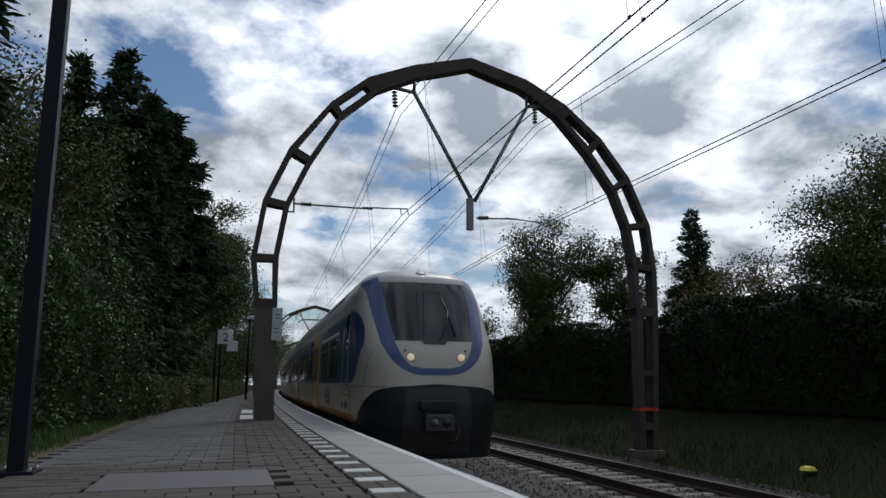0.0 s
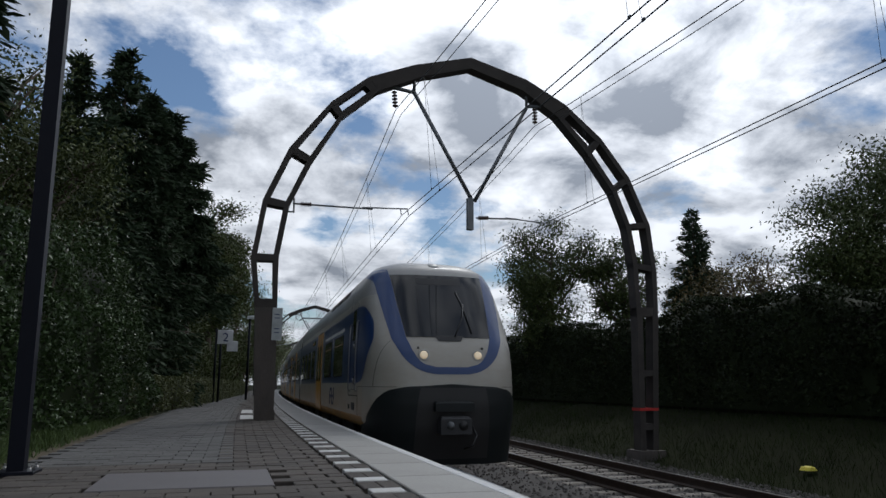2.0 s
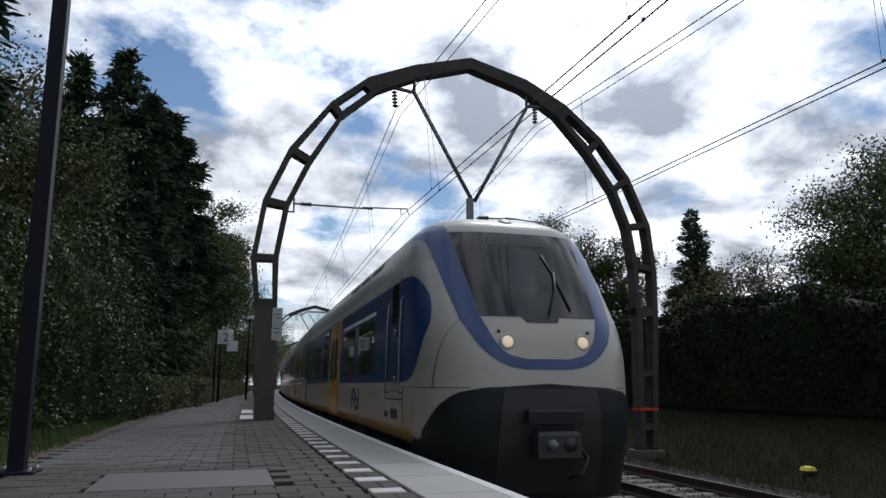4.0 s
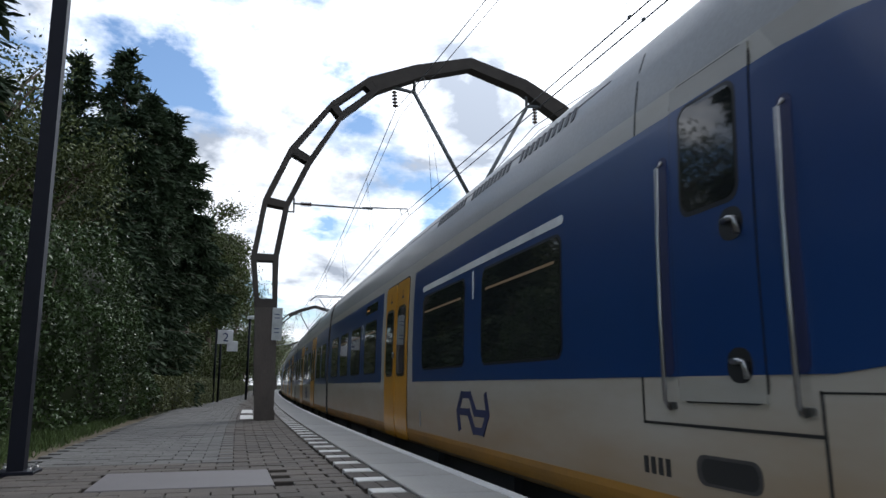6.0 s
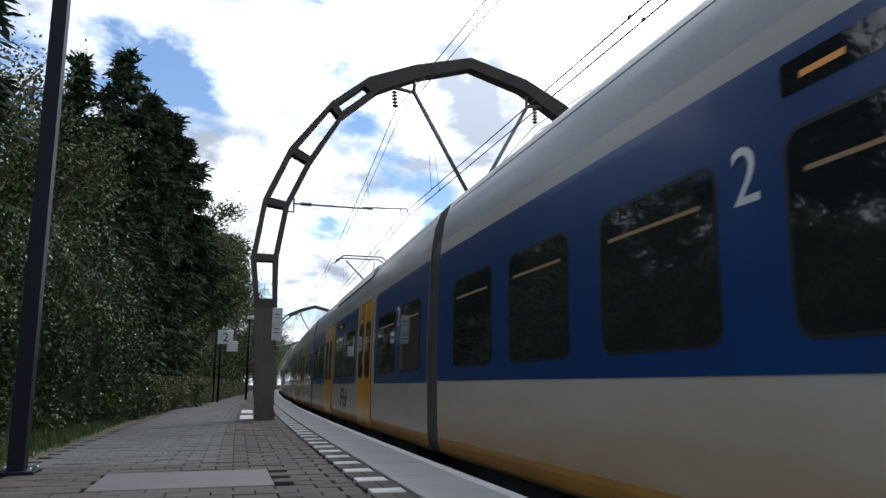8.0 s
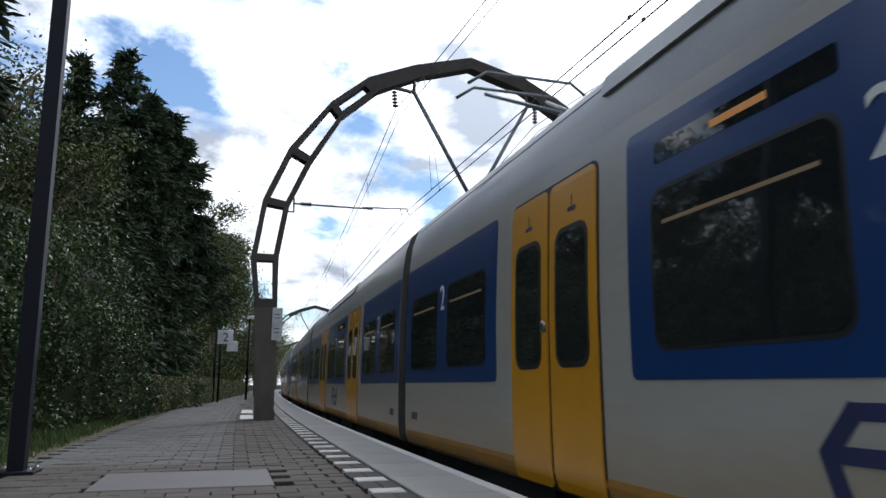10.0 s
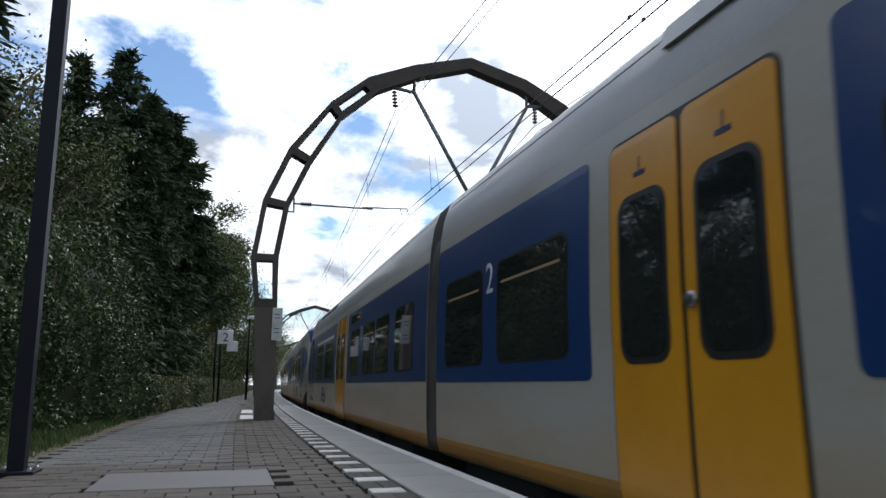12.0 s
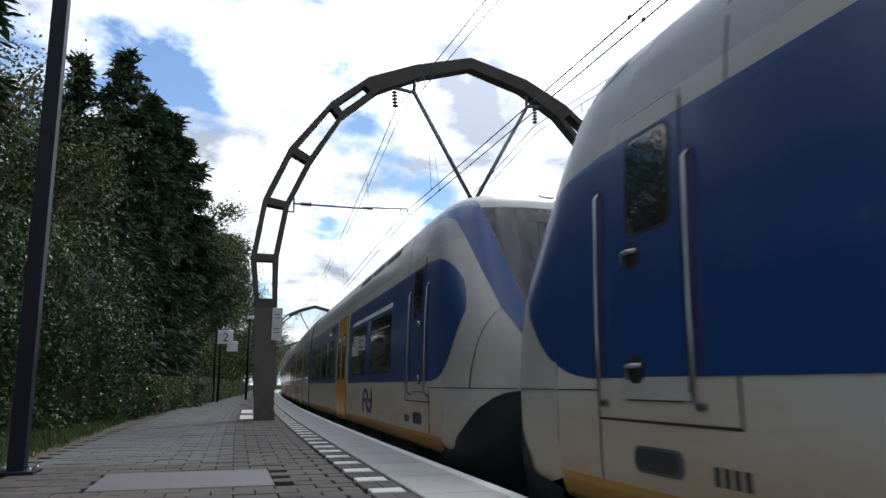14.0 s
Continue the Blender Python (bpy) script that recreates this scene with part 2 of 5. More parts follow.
M["glass"] = material("tinted_glass", (0.016, 0.018, 0.019), 0.035, scale=2, amount=0.2, fine_amount=0.0, spec=0.75)
M["screen"] = material("windscreen_glass", (0.012, 0.013, 0.015), 0.05, scale=2, amount=0.2, fine_amount=0.0, spec=0.5)
M["chrome"] = material("brushed_steel", (0.36, 0.36, 0.36), 0.3, 1.0, scale=8, amount=0.2)
M["lamp_glass"] = material("lit_headlight", (0.8, 0.75, 0.62), 0.15, emit=((1.0, 0.70, 0.36), 0.35), coat=0.8)
M["lamp_ring"] = material("headlight_ring", (0.42, 0.42, 0.40), 0.35)
M["letter"] = material("white_lettering", (0.72, 0.73, 0.72), 0.5)
M["mark_blue"] = material("dark_blue_marking", (0.018, 0.025, 0.09), 0.5)
M["tube"] = material("lit_ceiling_tube", (0.10, 0.075, 0.045), 0.5, emit=((1.0, 0.66, 0.34), 0.035))
M["display"] = material("amber_display", (0.25, 0.1, 0.02), 0.5, emit=((1.0, 0.45, 0.12), 0.12))


# ---- mesh helpers ----
def mesh_of(name, verts, faces, mat, smooth=False):
    me = bpy.data.meshes.new(name)
    me.from_pydata(verts, [], faces)
    me.materials.append(mat)
    if smooth:
        me.shade_smooth()
    return me


def thing(name, label, category, m=None, group="", kind=""):
    ob = tagged(new(name), label, category, group, kind)
    if m is not None:
        ob.matrix_world = m
    return ob


def part(name, data, parent, label="", at=None):
    """Links a mesh as one object under a thing or part."""
    ob = new(name, data)
    ob.parent = parent
    if at is not None:
        ob.matrix_basis = at
    if label:
        ob["label"] = label
    return ob


def box_data(x0, x1, y0, y1, z0, z1, bevel=0.0):
    if bevel <= 0:
        v = [(x, y, z) for z in (z0, z1) for y in (y0, y1) for x in (x0, x1)]
        f = [(0, 2, 3, 1), (4, 5, 7, 6), (0, 1, 5, 4), (1, 3, 7, 5), (3, 2, 6, 7), (2, 0, 4, 6)]
        return v, f
    b = bevel
    v = []
    for z, i in ((z0, 0), (z1 - b, 0), (z1, b)):
        v += [(x0 + i, y0 + i, z), (x1 - i, y0 + i, z), (x1 - i, y1 - i, z), (x0 + i, y1 - i, z)]
    f = [(3, 2, 1, 0), (8, 9, 10, 11)]
    for k in (0, 4):
        for i in range(4):
            j = (i + 1) % 4
            f.append((k + i, k + j, k + 4 + j, k + 4 + i))
    return v, f


def box(name, mat, x0, x1, y0, y1, z0, z1, bevel=0.0):
    return mesh_of(name, *box_data(x0, x1, y0, y1, z0, z1, bevel), mat)


class Pile:
    """Gathers many small shapes for one mesh."""

    def __init__(self):
        self.v, self.f = [], []

    def add(self, v, f):
        n = len(self.v)
        self.v += v
        self.f += [tuple(i + n for i in q) for q in f]
        return self

    def data(self, name, mat, smooth=False):
        return mesh_of(name, self.v, self.f, mat, smooth)


def tube_data(path, r, sides=8, taper=None):
    """A tube along a list of points."""
    v, f = [], []
    pts = [Vector(p) for p in path]
    for i, p in enumerate(pts):
        d = (pts[min(i + 1, len(pts) - 1)] - pts[max(i - 1, 0)]).normalized()
        a = d.cross(Vector((0, 0, 1)) if abs(d.z) < 0.9 else Vector((1, 0, 0))).normalized()
        b = d.cross(a)
        rr = r if taper is None else r + (taper - r) * i / (len(pts) - 1)
        for k in range(sides):
            t = 2 * math.pi * k / sides
            v.append(tuple(p + (a * math.cos(t) + b * math.sin(t)) * rr))
    for i in range(len(pts) - 1):
        for k in range(sides):
            j = (k + 1) % sides
            f.append((i * sides + k, i * sides + j, (i + 1) * sides + j, (i + 1) * sides + k))
    f.append(tuple(range(sides - 1, -1, -1)))
    f.append(tuple(range((len(pts) - 1) * sides, len(pts) * sides)))
    return v, f


def tube(name, mat, path, r, sides=8, taper=None):
    return mesh_of(name, *tube_data(path, r, sides, taper), mat, True)


def lathe_data(profile, sides=12, base=(0, 0, 0)):
    v, f = [], []
    for r, z in profile:
        for k in range(sides):
            t = 2 * math.pi * k / sides
            v.append((base[0] + r * math.cos(t), base[1] + r * math.sin(t), base[2] + z))
    for i in range(len(profile) - 1):
        for k in range(sides):
            j = (k + 1) % sides
            f.append((i * sides + k, i * sides + j, (i + 1) * sides + j, (i + 1) * sides + k))
    f.append(tuple(range(sides - 1, -1, -1)))
    f.append(tuple(range((len(profile) - 1) * sides, len(profile) * sides)))
    return v, f


def prism_data(poly, y0, y1):
    """A closed outline in x and z, drawn out along y."""
    n = len(poly)
    v = [(x, y0, z) for x, z in poly] + [(x, y1, z) for x, z in poly]
    f = [tuple(range(n)), tuple(range(2 * n - 1, n - 1, -1))]
    f += [(i, i + n, (i + 1) % n + n, (i + 1) % n) for i in range(n)]
    return v, f


def text_data(name, body, size, mat, depth=0.004):
    cu = bpy.data.curves.new(name, "FONT")
    cu.body, cu.size, cu.extrude, cu.align_x, cu.align_y = body, size, depth, "CENTER", "CENTER"
    ob = bpy.data.objects.new(name, cu)
    scene.collection.objects.link(ob)
    me = bpy.data.meshes.new_from_object(ob.evaluated_get(bpy.context.evaluated_depsgraph_get()))
    bpy.data.objects.remove(ob)
    me.materials.clear()
    me.materials.append(mat)
    return me


def strip_data(x0, x1, z0, z1, y0, y1, step=2.0):
    """A slab between two offsets from the line, which follows its bend."""
    n = max(1, int(math.ceil((y1 - y0) / step)))
    v, f = [], []
    for i in range(n + 1):
        y = y0 + (y1 - y0) * i / n
        s = bend(y)
        v += [(x0 + s, y, z0), (x1 + s, y, z0), (x1 + s, y, z1), (x0 + s, y, z1)]
    for i in range(n):
        a = 4 * i
        for k in range(4):
            j = (k + 1) % 4
            f.append((a + k, a + 4 + k, a + 4 + j, a + j))
    f += [(3, 2, 1, 0), (4 * n, 4 * n + 1, 4 * n + 2, 4 * n + 3)]
    return v, f


# ---- ground, platform, track ----
def ground():
    cols = [(-1500, 0.0), (-300, 0.0), (-60, 0.0), (-20, 0.0), (-8, 0.02), (-4, 0.02), (-2.6, -0.01), (-1.95, -0.03), (-1.9, -1.25), (1.5, -1.25), (2.2, -1.2), (9.2, -1.2),
            (10.0, -1.12), (11.0, -0.85), (12.4, -0.4), (13.6, -0.05), (14.6, 0.1), (20, 0.2), (60, 0.2), (300, 0.2), (1500, 0.2)]
    ys = [-400, -60, -20] + [i * 1.5 for i in range(-6, 40)] + [60 + 6 * i for i in range(1, 18)] + [200, 300, 600, 1500, 3000]
    v, f = [], []
    for y in ys:
        s = bend(min(y, 170)) if y > -30 else bend(-30)
        for i, (x, z) in enumerate(cols):
            jit = 0.0
            if i in (12, 13, 14, 15, 16) and y < 160:
                jit = 0.12 * noise.noise(Vector((x * 0.7, y * 0.45, 3.0)))
            v.append((x + s, y, z + jit))
    n = len(cols)
    for j in range(len(ys) - 1):
        for i in range(n - 1):
            f.append((j * n + i, j * n + i + 1, (j + 1) * n + i + 1, (j + 1) * n + i))
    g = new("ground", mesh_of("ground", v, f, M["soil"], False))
    tagged(g, "soil and mossy earth beside the railway, darkened for the bank's shade", "ground", kind="structure")


ground()

platform = new("platform", mesh_of("platform", *strip_data(-1.9, EDGE - 0.06, -1.3, -0.075, -14, 150), M["asphalt_joint"]))
tagged(platform, "raised station platform on a sand bed", "platform", kind="structure")
wall_face = new("platform_wall", mesh_of("platform_wall", *strip_data(EDGE - 0.055, EDGE - 0.02, -1.3, -0.16, -14, 150), M["concrete"]))
tagged(wall_face, "stained concrete wall under the platform edge", "platform wall", kind="structure")


verge = new("verge", mesh_of("verge", *strip_data(-2.2, -1.905, -0.3, -0.022, 2, 19.5), M["sand"]))
tagged(verge, "sandy bare verge beside the paving", "verge", kind="structure")


def rail_profile(xc):
    return [(xc - 0.075, RAIL - 0.172), (xc + 0.075, RAIL - 0.172), (xc + 0.075, RAIL - 0.155), (xc + 0.012, RAIL - 0.13), (xc + 0.012, RAIL - 0.045),
            (xc + 0.036, RAIL - 0.035), (xc + 0.036, RAIL - 0.004), (xc - 0.036, RAIL - 0.004), (xc - 0.036, RAIL - 0.035), (xc - 0.012, RAIL - 0.045), (xc - 0.012, RAIL - 0.13), (xc - 0.075, RAIL - 0.155)]


def rail_data(xc, y0, y1):
    pr = rail_profile(xc)
    n, v, f = len(pr), [], []
    steps = int((y1 - y0) / 2)
    for i in range(steps + 1):
        y = y0 + (y1 - y0) * i / steps
        v += [(x + bend(y), y, z) for x, z in pr]
    for i in range(steps):
        for k in range(n):
            j = (k + 1) % n
            f.append((i * n + k, i * n + j, (i + 1) * n + j, (i + 1) * n + k))
    return v, f


def tracks():
    ballast = new("ballast_bed", mesh_of("ballast_bed", *strip_data(EDGE, XC + TS + 2.0, -1.25, RAIL - 0.2, -14, 160), M["ballast"]))
    tagged(ballast, "grey crushed stone ballast under both tracks", "ballast", kind="structure")
    pile = Pile()
    rnd = random.Random(4)
    for i in range(15000):
        y = 2.5 + 40 * rnd.random() ** 1.6
        x = XC + 0.9 + 5.0 * rnd.random()
        if i % 3 == 0:
            x = XC + TS + 1.25 + 1.1 * rnd.random() ** 1.3
        r = rnd.uniform(0.016, 0.034)
        lift = RAIL - 0.2 + rnd.uniform(-0.012, 0.02)
        x += bend(y)
        ring = [(x + r * rnd.uniform(0.7, 1.2) * math.cos(a), y + r * rnd.uniform(0.7, 1.2) * math.sin(a), lift) for a in (0.3, 1.5, 2.9, 4.1, 5.4)]
        top = [(x + (px - x) * 0.55, y + (py - y) * 0.55, lift + r * rnd.uniform(0.7, 1.3)) for px, py, _ in ring]
        pile.add(ring + top, [(5, 6, 7, 8, 9)] + [(k, (k + 1) % 5, 5 + (k + 1) % 5, 5 + k) for k in range(5)])
    tagged(new("ballast_stones", pile.data("ballast_stones", M["stone"])), "loose grey ballast stones between the rails", "stones", kind="stuff")
    sl = mesh_of("sleeper", [(x, y, z) for x, y, z in box_data(-1.26, 1.26, -0.13, 0.13, -0.21, 0.0, 0.03)[0]], box_data(-1.26, 1.26, -0.13, 0.13, -0.21, 0.0, 0.03)[1], M["sleeper"])
    for t in range(2):
        xc = XC + TS * t
        tr = thing("railway_track", ("rusty railway track on pale concrete sleepers in ballast", "empty second railway track with rusty rails on pale sleepers")[t], "railway track", group="tracks", kind="structure")
        for sgn in (-1, 1):
            rl = part("rail", mesh_of("rail", *rail_data(xc + sgn * 0.755, -14, 160), M["rail"]), tr, "rust-brown steel rail")
            part("rail_head", mesh_of("rail_head", *strip_data(xc + sgn * 0.755 - 0.03, xc + sgn * 0.755 + 0.03, RAIL - 0.012, RAIL, -14, 160), M["rail_top"]), rl, "bright worn running surface")
        for i in range(170):
            y = -8 + 0.6 * i + (0.2 if t else 0)
            o = part("sleeper", sl, tr, at=pose(xc + bend(y), y, RAIL - 0.175, 0, 0, -math.degrees(math.atan(bend(y + 0.5) - bend(y - 0.5)))))


tracks()


def platform_edge():
    slab = mesh_of("edge_slab", *box_data(-0.66, 0.0, 0.004, 0.996, -0.16, 0.0, 0.008), M["edge_concrete"])
    lip = mesh_of("edge_lip", *box_data(-0.10, 0.012, 0.003, 0.997, -0.10, 0.006, 0.012), M["edge_white"])
    th = thing("platform_edge", "pale concrete platform edge slabs with a white painted lip", "platform edge", kind="structure")
    for i in range(-6, 120):
        y = i * 1.0
        turn = -math.degrees(math.atan(bend(y + 1) - bend(y)))
        at = pose(EDGE + bend(y), y, 0, 0, 0, turn)
        s = part("edge_slab", slab, th, at=at)
        part("edge_lip", lip, th, "white painted edge", at=at)
    # white marking blocks along the slabs
    blk = mesh_of("marking_block", *box_data(-0.11, 0.14, -0.10, 0.10, -0.07, 0.002, 0.006), M["block_white"])
    mk = thing("edge_marking", "row of white square marking tiles along the platform edge", "marking", kind="structure")
    for i in range(120):
        y = 3.33 + 0.642 * i
        part("marking_block", blk, mk, at=pose(EDGE - 0.85 + bend(y), y, 0, 0, 0, -math.degrees(math.atan(bend(y + 1) - bend(y)))))


platform_edge()


# ---- arch over the tracks ----
OUT = [(0.52, 2.44), (0.37, 3.57), (0.56, 4.92), (1.10, 6.22), (2.05, 7.49), (2.95, 8.25), (4.13, 8.74), (5.63, 9.15)]
INN = [(1.00, 2.45), (0.98, 3.58), (1.17, 4.83), (1.65, 5.93), (2.34, 7.13), (3.22, 7.93), (4.31, 8.44), (5.63, 8.85)]
OUT_FAR = [(10.82, 2.56), (10.84, 3.80), (10.71, 5.02), (10.15, 6.29), (9.33, 7.34), (8.30, 8.18), (7.20, 8.74), (5.63, 9.15)]
INN_FAR = [(10.19, 2.54), (10.15, 3.90), (9.98, 4.93), (9.63, 5.84), (8.93, 6.84), (8.04, 7.82), (7.06, 8.43), (5.63, 8.85)]
AX = 5.63


def lerp2(a, b, t):
    return (a[0] + (b[0] - a[0]) * t, a[1] + (b[1] - a[1]) * t)


def insulator(parent, name, a, b, r=0.06, n=5):
    """A string of sheds between two points."""
    a, b = Vector(a), Vector(b)
    d = b - a
    prof = [(0.012, 0.0)]
    for i in range(n):
        z = d.length * (0.12 + 0.76 * i / (n - 1))
        prof += [(0.018, z - 0.025), (r, z - 0.006), (r * 0.9, z + 0.008), (0.018, z + 0.02)]
    prof.append((0.012, d.length))
    v, f = lathe_data(prof, 10)
    return part(name, mesh_of(name, v, f, M["insulator"], True), parent, "dark brown ribbed insulator",
                at=Matrix.Translation(a) @ d.to_track_quat("Z", "Y").to_matrix().to_4x4())


def arch():
    th = thing("catenary_arch", "dark weathered concrete arch carrying the overhead wires over two tracks", "catenary arch", group="catenary arches", kind="thing")
    h = 0.17

    def piece(name, poly, m, depth=h, label=""):
        return part(name, mesh_of(name, *prism_data([(x - AX, z) for x, z in poly], -depth, depth), m), th, label)

    for side in (1, -1):
        o, i = (OUT, INN) if side == 1 else (OUT_FAR, INN_FAR)
        for k in range(7):
            if k >= 5:
                piece("arch_beam", [o[k], o[k + 1], i[k + 1], i[k]], M["arch"], h)
                continue
            t = 0.2 if k < 4 else 0.28
            piece("outer_chord", [o[k], o[k + 1], lerp2(o[k + 1], i[k + 1], t), lerp2(o[k], i[k], t)], M["arch"])
            piece("inner_chord", [lerp2(o[k], i[k], 1 - t), lerp2(o[k + 1], i[k + 1], 1 - t), i[k + 1], i[k]], M["arch"])
            w = 0.07 if k else 0.18
            lo_o, lo_i = lerp2(o[k], o[k + 1], w), lerp2(i[k], i[k + 1], w)
            piece("cross_bar", [o[k], lo_o, lo_i, i[k]], M["arch"], h - 0.012)
            hi_o, hi_i = lerp2(o[k], o[k + 1], 1 - 0.06), lerp2(i[k], i[k + 1], 1 - 0.06)
            if k == 4:
                hi_o, hi_i = lerp2(o[k], o[k + 1], 0.8), lerp2(i[k], i[k + 1], 0.85)
            piece("cross_bar", [o[k + 1], hi_o, hi_i, i[k + 1]], M["arch"], h - 0.012)
        if side == 1:
            foot = [(0.64, -0.1), (1.03, -0.1), (1.02, 1.4), i[0], o[0], (0.56, 1.2)]
            piece("post", foot, M["post_concrete"], 0.2, "stained pale concrete lower post")
            piece("base_collar", [(0.62, -0.1), (1.05, -0.1), (1.045, 0.2), (0.625, 0.2)], M["post_concrete"], 0.215)
        else:
            lo = -0.95
            bo, bi = (10.62, lo), (10.12, lo)
            piece("outer_chord", [o[0], bo, lerp2(bo, bi, 0.3), lerp2(o[0], i[0], 0.26)], M["arch"])
            piece("inner_chord", [lerp2(o[0], i[0], 0.74), lerp2(bo, bi, 0.7), bi, i[0]], M["arch"])
            for z in (1.0, -0.35):
                t = (o[0][1] - z) / (o[0][1] - lo)
                a, b = lerp2(o[0], bo, t), lerp2(i[0], bi, t)
                piece("cross_bar", [a, (a[0], a[1] + 0.16), (b[0], b[1] + 0.16), b], M["arch"], h - 0.012)
            piece("foot", [(9.95, -1.35), (10.8, -1.35), (10.72, -0.85), (10.02, -0.85)], M["post_concrete"], 0.35)
            piece("red_band", [(10.12, 0.13), (10.68, 0.13), (10.685, 0.2), (10.12, 0.2)], M["red_band"], h + 0.01, "faded red painted band")

    # hanger in the middle and its brackets
    def rod(name, a, b, r=0.045):
        return part(name, tube(name, M["steel"], [(a[0] - AX, a[2] if len(a) > 2 else 0, a[1]), (b[0] - AX, b[2] if len(b) > 2 else 0, b[1])], r, 8), th, "dark steel bar")

    rod("hanger_rod", (4.15, 8.06), (5.70, 5.33), 0.055)
    rod("hanger_rod", (7.24, 8.02), (5.76, 5.33), 0.05)
    part("hanger_stub", mesh_of("hanger_stub", *box_data(-0.07, 0.08, -0.07, 0.07, 4.58, 5.40, 0.01), M["steel"]), th, "square dark steel stub")
    for x0, x1, sg in ((4.15, 3.42, -1), (7.24, 7.98, 1)):
        rod("bracket_rod", (x0, 8.06), (x0, 8.72), 0.04)
        rod("bracket_arm", (x0, 8.06), (x1, 8.14), 0.05)
        xi = 3.66 if sg < 0 else 7.45
        insulator(th, "insulator", (xi - sg * -0.03 - AX, 0, 8.05), (xi - AX, -0.05, 7.56), 0.075, 5)
    insulator(th, "insulator", (1.42 - AX, 0, 4.92), (1.70 - AX, 0, 4.93), 0.055, 6)
    rod("registration_arm", (1.25, 4.92), (3.15, 4.93), 0.022)
    rod("registration_arm", (2.9, 4.95), (4.02, 5.0), 0.018)
    rod("steady_drop", (3.84, 5.0), (3.86, 4.84), 0.012)
    rod("steady_drop", (4.02, 5.0), (4.04, 4.84), 0.012)
    insulator(th, "insulator", (5.84 - AX, 0, 4.90), (6.14 - AX, 0, 4.93), 0.06, 6)
    rod("registration_arm", (5.8, 4.90), (6.9, 4.95), 0.022)
    rod("registration_arm", (6.6, 4.96), (7.62, 4.9), 0.018)
    rod("arm_holder", (1.05, 4.72), (1.28, 4.72), 0.02)
    rod("arm_holder", (1.28, 4.70), (1.28, 5.05), 0.02)
    # plates on the post
    part("number_plate", mesh_of("number_plate", *box_data(0.90 - AX, 1.12 - AX, -0.245, -0.222, 1.72, 2.44, 0.01), M["plate_grey"]), th, "grey enamel plate with small dark bars")
    for z in (2.3, 2.22, 1.98, 1.9):
        part("plate_bar", mesh_of("plate_bar", *box_data(0.95 - AX, 1.06 - AX, -0.25, -0.244, z - 0.02, z, 0), M["sign_blue"]), th, "dark bar of unreadable writing")
    th.matrix_world = pose(AX, ARCH_Y, 0)
    for y in (76.4, 136.4):
        slope = bend(y + 1) - bend(y)
        copy_thing(th, pose(AX - bend(ARCH_Y) + bend(y), y, 0, 0, 0, -math.degrees(math.atan(slope))))


arch()


# ---- overhead wires ----
SUP = [-43.6, 16.38, 76.4, 136.4]


def wire_line(x_at, z_at, sag, dx=0.0):
    """Points of a wire hung from support to support, with a zigzag from arch to arch."""
    pts = []
    for k in range(3):
        a, b = SUP[k], SUP[k + 1]
        for i in range(24):
            t = i / 24
            y = a + (b - a) * t
            xa, xb = (x_at + (0.0 if q == 16.38 else 0.25 if q < 0 else -0.35) for q in (a, b))
            pts.append((xa + (xb - xa) * t + dx + bend(a) + (bend(b) - bend(a)) * t - bend(ARCH_Y), y, z_at - 4 * sag * t * (1 - t)))
    return pts


for t in range(2):
    th = thing("overhead_line", ("thin dark overhead wires with droppers above the platform track", "thin dark overhead wires with droppers above the empty track")[t], "overhead wires", group="overhead lines")
    mx, cx_ = ((3.67, 3.95), (7.45, 7.62))[t]
    carry = wire_line(mx, 7.52, 1.05)
    carry2 = wire_line(mx, 7.42, 1.0, 0.14)
    part("carrier_wire", tube("carrier_wire", M["wire"], carry, 0.011, 5), th)
    part("carrier_wire", tube("carrier_wire", M["wire"], carry2, 0.009, 5), th)
    for dx in (-0.08, 0.10):
        part("contact_wire", tube("contact_wire", M["wire"], wire_line(cx_, 4.82, 0.0, dx), 0.010, 5), th)
    con = wire_line(cx_, 4.82, 0.0, 0.0)
    for i in range(2, len(con), 3):
        if abs(con[i][1] - ARCH_Y) > 1 and con[i][1] > -20:
            for dx in (-0.08, 0.10):
                part("dropper", tube("dropper", M["wire"], [carry[i], (con[i][0] + dx, con[i][1] + 0.05, con[i][2] + 0.02)], 0.004, 4), th)
                part("clamp", mesh_of("clamp", *box_data(con[i][0] + dx - 0.01, con[i][0] + dx + 0.01, con[i][1], con[i][1] + 0.05, con[i][2] - 0.01, con[i][2] + 0.03), M["wire"]), th)


# ---- the train ----
SECTION = [(1.21, 0.86), (1.28, 0.90), (1.307, 1.0), (1.316, 1.2), (1.32, 1.6), (1.32, 2.15), (1.307, 2.6), (1.288, 3.05), (1.272, 3.25), (1.235, 3.5), (1.155, 3.72), (1.00, 3.87), (0.72, 3.985), (0.36, 4.04), (0.0, 4.06)]


def half_width(z):
    for (xa, za), (xb, zb) in zip(SECTION, SECTION[1:]):
        if z <= zb:
            t = max(0.0, (z - za) / (zb - za))
            return xa + (xb - xa) * t
    return 0.0


def along(table, z):
    """A smooth value from a short table of heights and values."""
    if z <= table[0][0]:
        return table[0][1]
    for (za, a), (zb, b) in zip(table, table[1:]):
        if z <= zb:
            return a + (b - a) * (z - za) / (zb - za)
    return table[-1][1]


